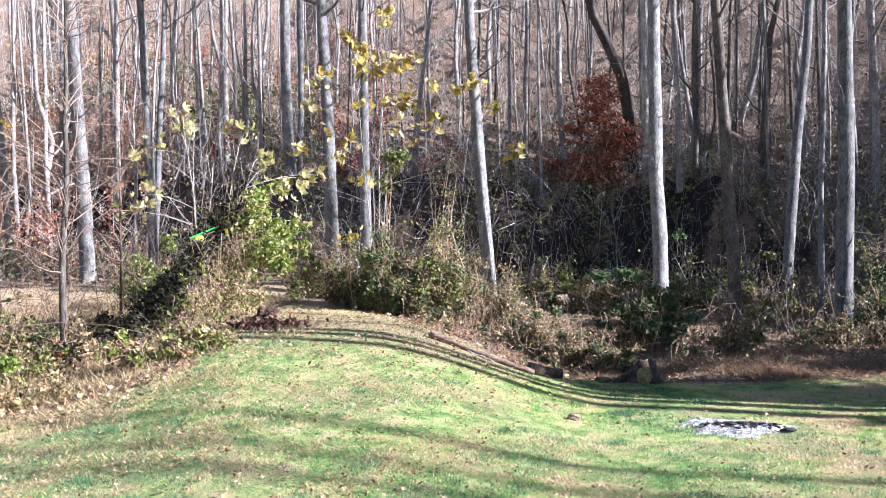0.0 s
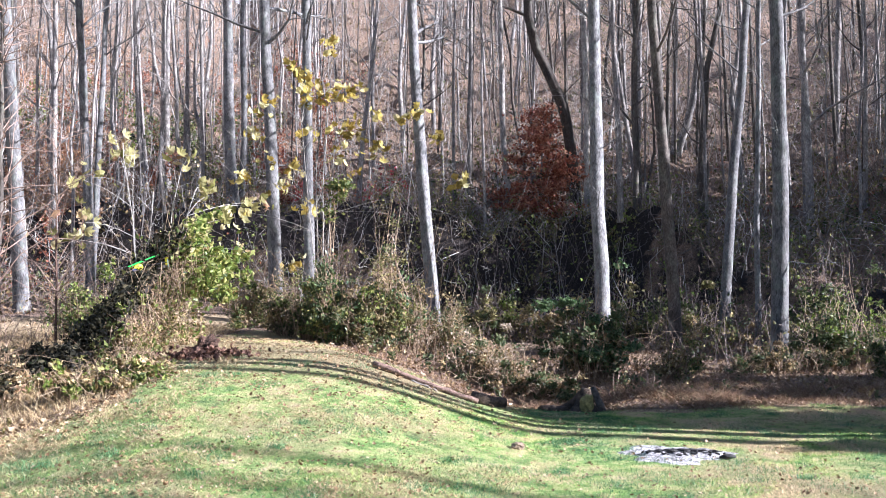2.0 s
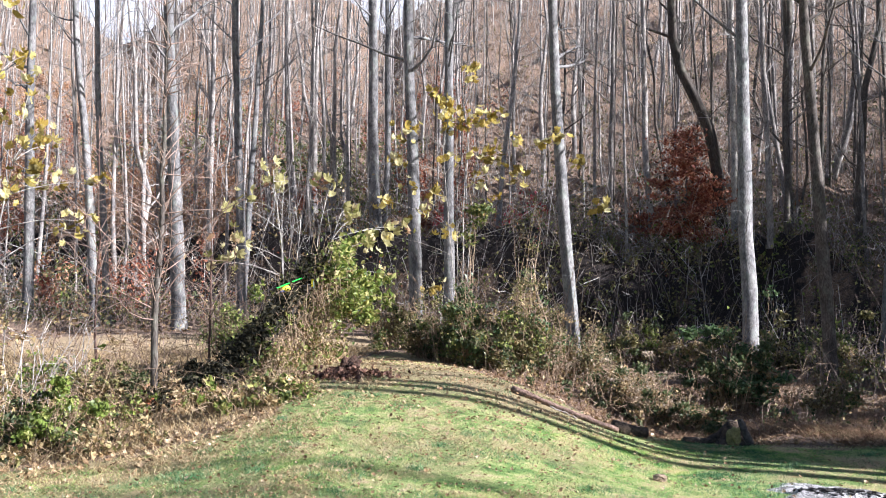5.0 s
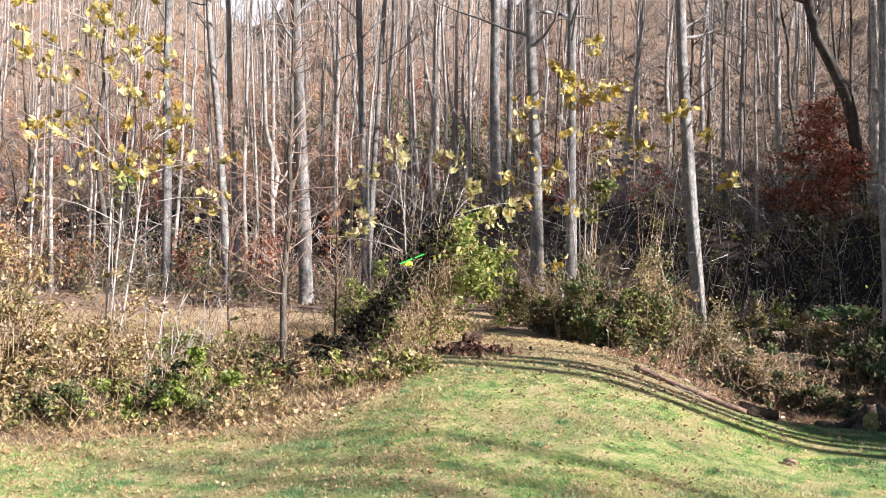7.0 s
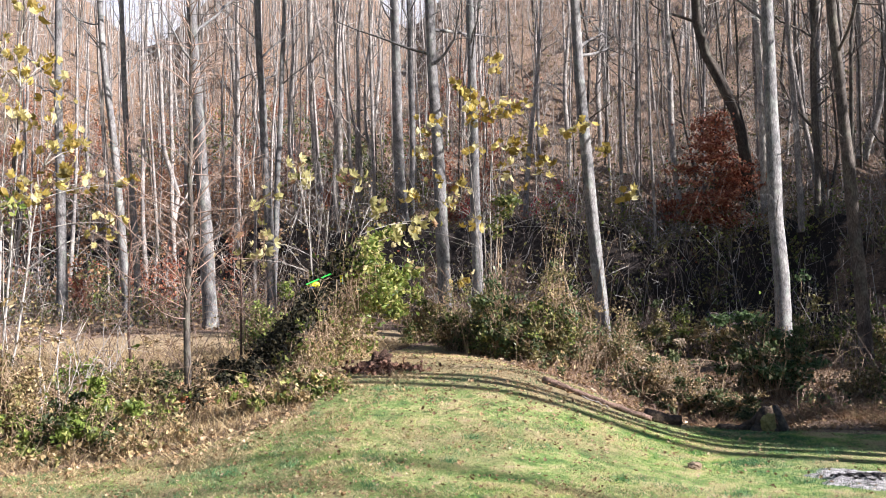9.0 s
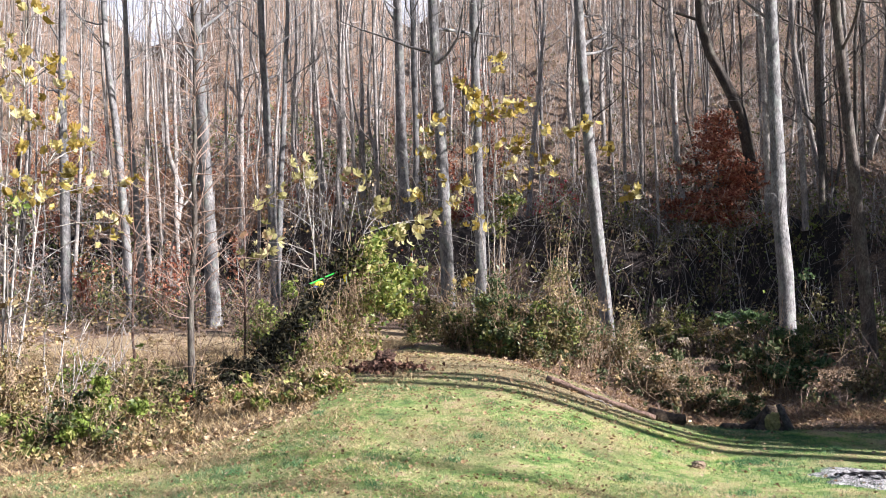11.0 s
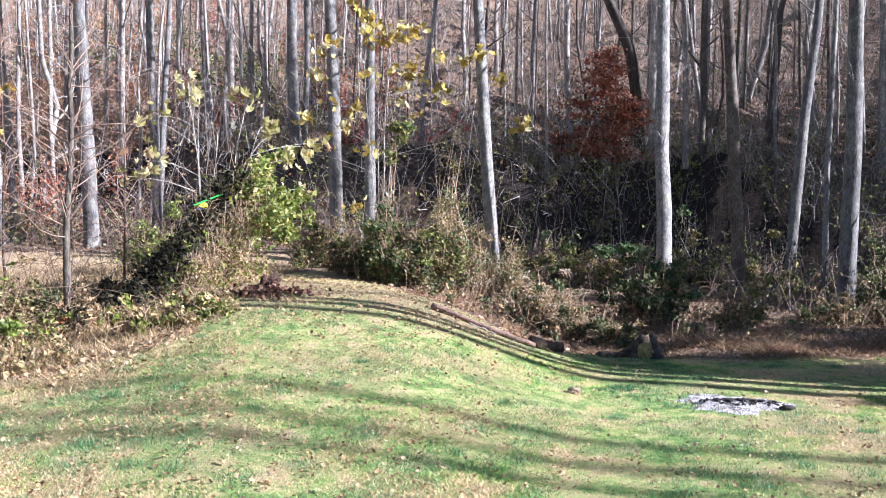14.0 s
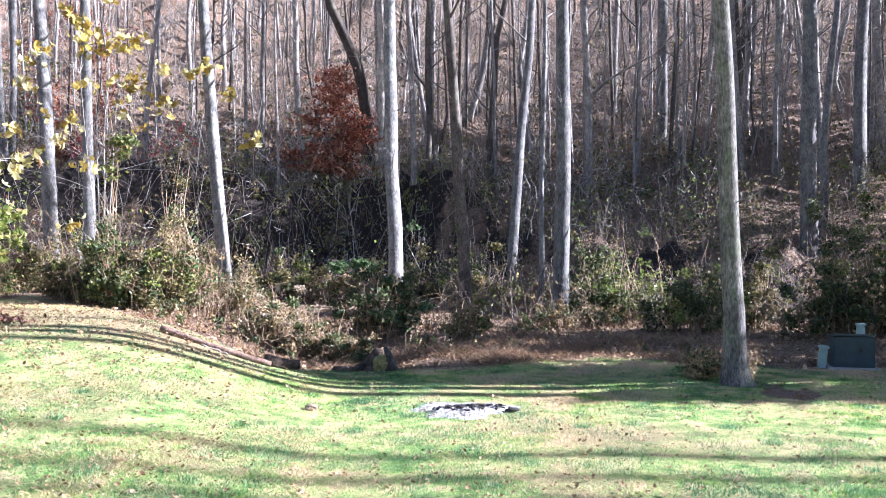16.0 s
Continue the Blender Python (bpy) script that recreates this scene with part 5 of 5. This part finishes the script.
GREYWOOD = plain("grey_wood", (0.03, 0.026, 0.024), (0.13, 0.11, 0.10), 14, 0.9, bump=0.8, dist=0.03)
ROT = plain("rotten_wood", (0.025, 0.018, 0.014), (0.12, 0.085, 0.06), 12, 0.95, bump=1.0, dist=0.04)
CUT = plain("cut_face", (0.16, 0.14, 0.05), (0.34, 0.30, 0.12), 18, 0.85, bump=0.8, dist=0.03)


def ash_bed():
    """Grey-white ash broken by black cinders."""
    m, n, l, b = nodes_of("wood_ash")
    v = coords(n, l, (1, 1, 1))
    f = maths(n, l, "ADD", maths(n, l, "MULTIPLY", noise_tex(n, l, v, 55, 6, 0.85), 0.78), maths(n, l, "MULTIPLY", noise_tex(n, l, v, 5, 4), 0.22))
    col = ramp(n, [(0.455, (0.02, 0.02, 0.022)), (0.50, (0.26, 0.25, 0.26)), (0.55, (0.80, 0.79, 0.81))])
    l.new(f, col.inputs[0])
    l.new(col.outputs[0], b.inputs["Base Color"])
    b.inputs["Roughness"].default_value = 0.97
    bumped(n, l, b, f, 1.0, 0.05)
    return m


ASH = ash_bed()
CHAR = plain("charcoal", (0.008, 0.008, 0.009), (0.045, 0.04, 0.04), 20, 0.85, bump=0.8, dist=0.03)
ROCK = plain("rock", (0.13, 0.09, 0.06), (0.32, 0.24, 0.17), 14, 0.9, bump=0.6, dist=0.02)
SOIL = plain("dug_soil", (0.025, 0.014, 0.010), (0.12, 0.065, 0.045), 18, 0.97, bump=1.0, dist=0.04)
BOX = plain("green_steel", (0.014, 0.032, 0.042), (0.028, 0.056, 0.070), 6, 0.45, bump=0.05)
PEDESTAL = plain("pale_green_plastic", (0.30, 0.42, 0.38), (0.38, 0.50, 0.46), 8, 0.5, bump=0.05)
CONCRETE = plain("concrete", (0.28, 0.27, 0.25), (0.45, 0.43, 0.40), 14, 0.9)
LIME = plain("lime_plastic", (0.03, 0.50, 0.06), (0.06, 0.62, 0.10), 8, 0.4, bump=0.02)
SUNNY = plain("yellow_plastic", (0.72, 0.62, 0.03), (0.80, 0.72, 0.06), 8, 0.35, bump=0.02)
BLUE = plain("blue_plastic", (0.02, 0.07, 0.38), (0.03, 0.12, 0.50), 8, 0.35, bump=0.02)
BLACK = plain("black_plastic", (0.010, 0.010, 0.011), (0.025, 0.025, 0.026), 8, 0.4, bump=0.02)
STEEL = plain("steel", (0.45, 0.45, 0.46), (0.62, 0.62, 0.63), 8, 0.3, 1.0, bump=0.02)


def rough_tube(geo, pts, radii, sides=12, rough=0.13):
    k = len(pts)
    ring = np.asarray(radii)[:, None] * (1 + rng.normal(0, rough, (k, sides)))
    tube(geo, pts, ring, sides)


def log(az0, r0, az1, r1, dia, label, mat, name="log"):
    a, b = np.array(at(az0, r0)), np.array(at(az1, r1))
    m = int(np.clip(np.linalg.norm(b - a) / dia * 1.3, 5, 16))
    s = np.linspace(0, 1, m)[:, None]
    pts = a * (1 - s) + b * s
    pts[:, 2] = ground(pts[:, 0], pts[:, 1]) + dia * 0.26 + rng.normal(0, 0.012, m)
    pts[:, :2] += np.cumsum(rng.normal(0, 0.02, (m, 2)), 0)
    g = Geo()
    rough_tube(g, pts, np.linspace(dia / 2, dia * 0.38, m) * rng.uniform(0.92, 1.08, m), 12, 0.09)
    ob = empty(name, Vector(pts[0]), label, "log")
    part("bark", g, mat, ob)
    for i in (rng.integers(1, m - 1, 3) if r0 > 22 else ()):
        kn = Geo()
        d = unit(1, 1.2)[0]
        tube(kn, [pts[i], pts[i] + d * dia * 0.8], [dia * 0.13, dia * 0.07], 7)
        part("branch_stub", kn, mat, ob)
    return ob


log(-0.9, 18.3, 5.4, 17.4, 0.14, "long fallen trunk with flaking reddish-brown bark", PEEL)
log(1.6, 17.9, 4.4, 17.1, 0.05, "thin pale fallen stick beside the log", BARK_PALE, "fallen_branch")
# Dark rotten-wood material here stands in for shade on the grey log.
log(5.3, 17.7, 7.5, 18.0, 0.27, "short grey weathered log in the shade", ROT)
# Added dark log: fills a shaded gap where no clear log lies.
log(9.4, 18.7, 11.3, 19.1, 0.15, "added dark log standing in for shade by the stump", ROT)
log(11.6, 18.6, 12.7, 18.95, 0.035, "thin pale stick lying in the grass", BARK_PALE, "fallen_branch")


def stump():
    p = at(12.1, 19.0)
    ob = empty("stump", p, "gnarled rotting stump with splayed roots and yellow face", "stump")
    g = Geo()
    k = 9
    s = np.linspace(0, 1, k)
    th = np.linspace(0, 2 * np.pi, 16, endpoint=False)
    rad = (0.22 + 0.20 * np.exp(-s * 5))[:, None] * (1 + 0.28 * np.sin(3 * th + 0.6) * np.exp(-s * 2)[:, None] + rng.normal(0, 0.06, (k, 16)))
    pts = np.stack([p[0] - 0.05 + 0.10 * s, p[1] + 0 * s, p[2] - 0.1 + 0.56 * s], 1)
    rad *= (1 - 0.45 * s ** 2)[:, None]
    tube(g, pts, rad, 16)
    part("body", g, ROT, ob)
    for a, ln in ((-0.3, 0.75), (2.7, 0.9), (3.9, 0.6), (5.2, 0.6)):
        q = Geo()
        t = np.linspace(0, 1, 7)[:, None]
        e = np.array(p) + np.array([math.cos(a) * ln, math.sin(a) * ln, -0.05])
        r0 = np.array(p) + np.array([0, 0, 0.35])
        m = r0 * (1 - t) + e * t + np.array([0, 0, -0.12]) * np.sin(np.pi * t)
        rough_tube(q, m, np.linspace(0.13, 0.05, 7), 9)
        part("root", q, ROT, ob)
    q = Geo()
    side = np.array([math.cos(radians(12)), -math.sin(radians(12)), 0])
    t = np.linspace(0, 1, 6)[:, None]
    a, b = np.array(p) + side * 0.10 + np.array([0, -0.22, 0.53]), np.array(p) + side * 0.33 + np.array([0, -0.30, -0.02])
    rough_tube(q, a * (1 - t) + b * t, [0.05, 0.07, 0.07, 0.075, 0.07, 0.05], 8)
    part("slab", q, GREYWOOD, ob, "grey split slab leaning on the stump")
    bm = bmesh.new()
    bmesh.ops.create_icosphere(bm, subdivisions=3, radius=0.14)
    for v in bm.verts:
        d = 1 + 0.55 * noise.noise(v.co * 11)
        v.co = Vector((v.co.x * d * 1.05, v.co.y * 0.35 * d, v.co.z * d * 1.25)) + p + Vector((0.0, -0.28, 0.20))
    part("cut_face", bm, CUT, ob, "yellowed broken wood face")


stump()


def fire_pit():
    p = at(17.4, 14.05)
    ob = empty("fire_pit", p, "burnt-out bonfire patch of white ash and charcoal on the lawn", "fire pit")
    n_r, n_a = 12, 48
    th = np.linspace(0, 2 * np.pi, n_a, endpoint=False)
    edge = 0.80 + 0.13 * np.sin(3 * th + 1) + 0.10 * np.sin(7 * th) + rng.normal(0, 0.05, n_a)
    rr = np.linspace(0, 1, n_r)
    X = p[0] + rr[:, None] * edge[None] * np.cos(th)[None]
    Y = p[1] + 0.85 * rr[:, None] * edge[None] * np.sin(th)[None]
    Z = ground(X, Y) + 0.05 * (1 - rr[:, None] ** 2) + rng.normal(0, 0.012, X.shape) * (1 - rr[:, None] ** 4) + 0.015 - 0.03 * rr[:, None] ** 6
    g = Geo()
    i = np.arange(n_r - 1)[:, None] * n_a
    j = np.arange(n_a)[None]
    jn = (j + 1) % n_a
    g.grid(np.stack([X, Y, Z], -1), np.stack([i + j, i + n_a + j, i + n_a + jn, i + jn], -1).reshape(-1, 4))
    part("ash", g, ASH, ob, "white and grey wood ash")
    for k in range(90):
        a, d = rng.uniform(0, 6.28), 0.62 * rng.uniform(0, 1) ** 0.6
        c = np.array([p[0] + d * math.cos(a) + 0.1, p[1] + 0.35 * d * math.sin(a) - 0.12, 0])
        c[2] = float(ground(c[0], c[1])) + 0.07 * (1 - d) + 0.03
        u = unit(1, 0.0)[0] * np.array([1, 1, 0.3])
        q = Geo()
        ln, w = rng.uniform(0.04, 0.16), rng.uniform(0.008, 0.022)
        t = np.linspace(-0.5, 0.5, 4)[:, None]
        rough_tube(q, c + u * ln * t, [w * 0.8, w, w, w * 0.6], 7, 0.15)
        part("charred_stick", q, CHAR, ob)
    q = Geo()
    c = np.array(at(20.3, 13.9, 0.03))
    rough_tube(q, c + np.array([[-0.09, 0.02, 0], [0, 0, 0.02], [0.07, -0.02, 0.02], [0.15, 0.05, 0]]), [0.02, 0.035, 0.03, 0.02], 8)
    part("charred_log", q, CHAR, ob)


fire_pit()


def rock(az, r, size, label):
    p = at(az, r)
    bm = bmesh.new()
    bmesh.ops.create_icosphere(bm, subdivisions=3, radius=size)
    for v in bm.verts:
        d = 1 + 0.28 * noise.noise(v.co * (2.2 / size) + Vector((az, r, 0)))
        v.co = Vector((v.co.x * d * 1.15, v.co.y * d, v.co.z * d * 0.75)) + p + Vector((0, 0, size * 0.45))
    me = bpy.data.meshes.new("rock")
    bm.to_mesh(me)
    bm.free()
    me.materials.append(ROCK)
    tagged(new("rock", me), label, "rock")


rock(8.0, 13.95, 0.085, "small rounded brown rock lying in the grass")
rock(-11.9, 18.7, 0.04, "small pale rock at the mound's edge")


def dirt_heap():
    p = at(-11.0, 19.6)
    bm = bmesh.new()
    bmesh.ops.create_icosphere(bm, subdivisions=4, radius=1.0)
    for v in bm.verts:
        d = 1 + 0.45 * noise.noise(v.co * 2.2) + 0.22 * noise.noise(v.co * 6) + 0.08 * noise.noise(v.co * 15)
        v.co = Vector((v.co.x * 0.27 * d, v.co.y * 0.26 * d, v.co.z * 0.22 * d + 0.12 * v.co.x)) + p + Vector((0, 0, 0.08))
    ob = empty("root_ball", p, "dark upturned clump of roots and soil on the mound", "root clump")
    part("soil_clump", bm, SOIL, ob)
    g = Geo()
    k = 40
    q0 = np.array(p) + unit(k, 0.4) * np.array([0.21, 0.18, 0.14])
    stems_into(g, q0, q0 + unit(k, 0.6) * rng.uniform(0.1, 0.35, (k, 1)), 0.012, 0.03)
    part("root_tangle", g, TWIG_RED, ob)
    lf = Geo()
    n = 420
    c = np.stack([rng.normal(p[0] + 0.15, 0.45, n), rng.normal(p[1] - 0.55, 0.30, n), np.zeros(n)], 1)
    c[:, 2] = ground(c[:, 0], c[:, 1]) + np.abs(rng.normal(0.02, 0.06, n))
    lobed(lf, c, 0.10, 0.8)
    stuff("leaf_pile", lf, RUSTY, "pile of reddish-brown dead leaves before the root clump", "fallen leaves")


RUSTY = per_island("wet_leaf", [(0, (0.05, 0.02, 0.012)), (0.5, (0.13, 0.06, 0.04)), (1, (0.27, 0.15, 0.10))], 0.7, 0.1)
dirt_heap()


def box_mesh(bm, size, centre, bevel=0.0, turn=None):
    made = bmesh.ops.create_cube(bm, size=1.0)["verts"]
    for v in made:
        v.co = Vector((v.co.x * size[0], v.co.y * size[1], v.co.z * size[2]))
    if bevel:
        edges = list({e for v in made for e in v.link_edges})
        out = bmesh.ops.bevel(bm, geom=edges, offset=bevel, segments=2, affect="EDGES")
        made = list({v for f in out["faces"] for v in f.verts} | {v for v in made if v.is_valid})
        made = list({v for w in made for e in w.link_edges for v in e.verts} | set(made))
    if turn is not None:
        for v in made:
            v.co = turn @ v.co
    for v in made:
        v.co += Vector(centre)
    return made


def utility_box():
    p = at(39.9, 20.2)
    turn = Matrix.Rotation(radians(-30), 3, "Z")

    def piece(name, size, off, mat, bevel=0.01, tilt=None, parent=None, label=""):
        bm = bmesh.new()
        box_mesh(bm, size, (0, 0, 0), bevel)
        t = turn @ tilt if tilt is not None else turn
        for v in bm.verts:
            v.co = t @ v.co + p + turn @ Vector(off)
        return part(name, bm, mat, parent, label)
    ob = empty("utility_box", p, "dark green steel transformer cabinet on a concrete pad", "utility box")
    piece("pad", (0.95, 0.85, 0.10), (0, 0, -0.01), CONCRETE, 0.015, None, ob, "grey concrete pad")
    body = piece("cabinet", (0.78, 0.66, 0.62), (0, 0, 0.33), BOX, 0.02, None, ob)
    piece("lid", (0.80, 0.70, 0.035), (0, 0.01, 0.645), BOX, 0.015, Matrix.Rotation(radians(-5), 3, "X"), ob)
    door = piece("door", (0.70, 0.02, 0.50), (0, -0.335, 0.34), BOX, 0.006, None, ob)
    piece("hasp", (0.05, 0.03, 0.08), (0.12, -0.35, 0.40), BLACK, 0.006, None, door, "black locking hasp")
    for az, r, h, lean, label in ((38.35, 20.0, 0.42, 6, "leaning pale green cable pedestal beside the cabinet"),
                                  (40.4, 21.6, 0.74, 0, "pale green cable pedestal behind the cabinet")):
        q = at(az, r)
        pd = empty("cable_pedestal", q, label, "pedestal")
        tl = Matrix.Rotation(radians(-25), 3, "Z") @ Matrix.Rotation(radians(lean), 3, "Y")
        for nm, size, z in (("post", (0.15, 0.13, h), h / 2 - 0.03), ("cap", (0.19, 0.17, 0.06), h)):
            bm = bmesh.new()
            box_mesh(bm, size, (0, 0, z), 0.015)
            for v in bm.verts:
                v.co = tl @ v.co + q
            part(nm, bm, PEDESTAL, pd)


utility_box()


def toy_helicopter():
    """A model helicopter caught on the ivy, blades at rest."""
    rr = 20.6
    c = Vector((rr * math.sin(radians(-14.4)), rr * math.cos(radians(-14.4)), 2.6 + rr * math.tan(radians(0.75))))
    ob = empty("toy_helicopter", c, "yellow and blue model helicopter with green blades above ivy", "model helicopter")
    turn = Matrix.Rotation(radians(24), 3, "Z") @ Matrix.Rotation(radians(24), 3, "X") @ Matrix.Rotation(radians(-10), 3, "Y")

    def put(name, bm, mat, parent=ob, label=""):
        for v in bm.verts:
            v.co = turn @ v.co + c
        return part(name, bm, mat, parent, label)

    def blob(radius, scale, off):
        bm = bmesh.new()
        bmesh.ops.create_uvsphere(bm, u_segments=20, v_segments=12, radius=radius)
        for v in bm.verts:
            v.co = Vector((v.co.x * scale[0], v.co.y * scale[1], v.co.z * scale[2])) + Vector(off)
        for f in bm.faces:
            f.smooth = True
        return bm
    put("canopy", blob(0.10, (1.5, 0.62, 0.85), (-0.16, 0, 0.0)), SUNNY, label="bright yellow canopy")
    put("canopy_stripe", blob(0.10, (1.1, 0.66, 0.55), (-0.19, 0, -0.025)), BLUE, label="blue canopy band")
    bm = bmesh.new()
    box_mesh(bm, (0.22, 0.05, 0.10), (-0.02, 0, -0.01), 0.01)
    put("frame", bm, BLACK)
    g = Geo()
    tube(g, [turn @ Vector((0.05, 0, 0.0)) + c, turn @ Vector((0.48, 0, 0.02)) + c], [0.014, 0.012], 10)
    boom = part("tail_boom", g, BLACK, ob)
    bm = bmesh.new()
    box_mesh(bm, (0.07, 0.006, 0.17), (0.47, 0.012, 0.04), 0.002)
    put("tail_fin", bm, SUNNY, boom, "yellow tail fin")
    bm = bmesh.new()
    box_mesh(bm, (0.022, 0.004, 0.18), (0.485, -0.03, 0.02), 0.001)
    put("tail_rotor", bm, PEDESTAL, boom, "pale tail rotor blade")
    g = Geo()
    tube(g, [turn @ Vector((0, 0, 0.03)) + c, turn @ Vector((0, 0, 0.14)) + c], [0.008, 0.008], 8)
    mast = part("mast", g, STEEL, ob)
    for sgn in (1, -1):
        bm = bmesh.new()
        box_mesh(bm, (0.36, 0.055, 0.006), (0, 0, 0), 0.002)
        for v in bm.verts:
            v.co = Matrix.Rotation(radians(30), 3, "Z") @ (v.co + Vector((sgn * 0.21, 0, 0.135)))
        put("rotor_blade", bm, LIME, mast, label="bright green rotor blade")
    for sgn in (1, -1):
        g = Geo()
        pts = [turn @ Vector((x, sgn * 0.075, z)) + c for x, z in ((-0.17, -0.125), (-0.13, -0.14), (0.10, -0.14), (0.13, -0.13))]
        tube(g, pts, [0.006] * 4, 7)
        for x in (-0.08, 0.06):
            tube(g, [turn @ Vector((x, sgn * 0.03, -0.05)) + c, turn @ Vector((x, sgn * 0.075, -0.14)) + c], [0.006, 0.006], 7)
        part("skid", g, BLACK, ob)


toy_helicopter()

# ---- growth clinging to the bank's face ----
brush("bank_face_brush", "sparse twiggy growth clinging to the bank's dark face", 420, (1, 17, 38.4, 43.2),
      [(OLIVE, 0.5, "olive leaves clinging to the bank's face"), (BRIGHT, 0.25, "fresh green leaves clinging to the bank's face")], 1.3, TWIG, 9, 0.09, False)
bramble_canes("hanging_roots", "pale roots and vines hanging over the bank's edge", 120, (1, 17, 40, 43.5), 0.9, TWIG_PALE, 0.008)
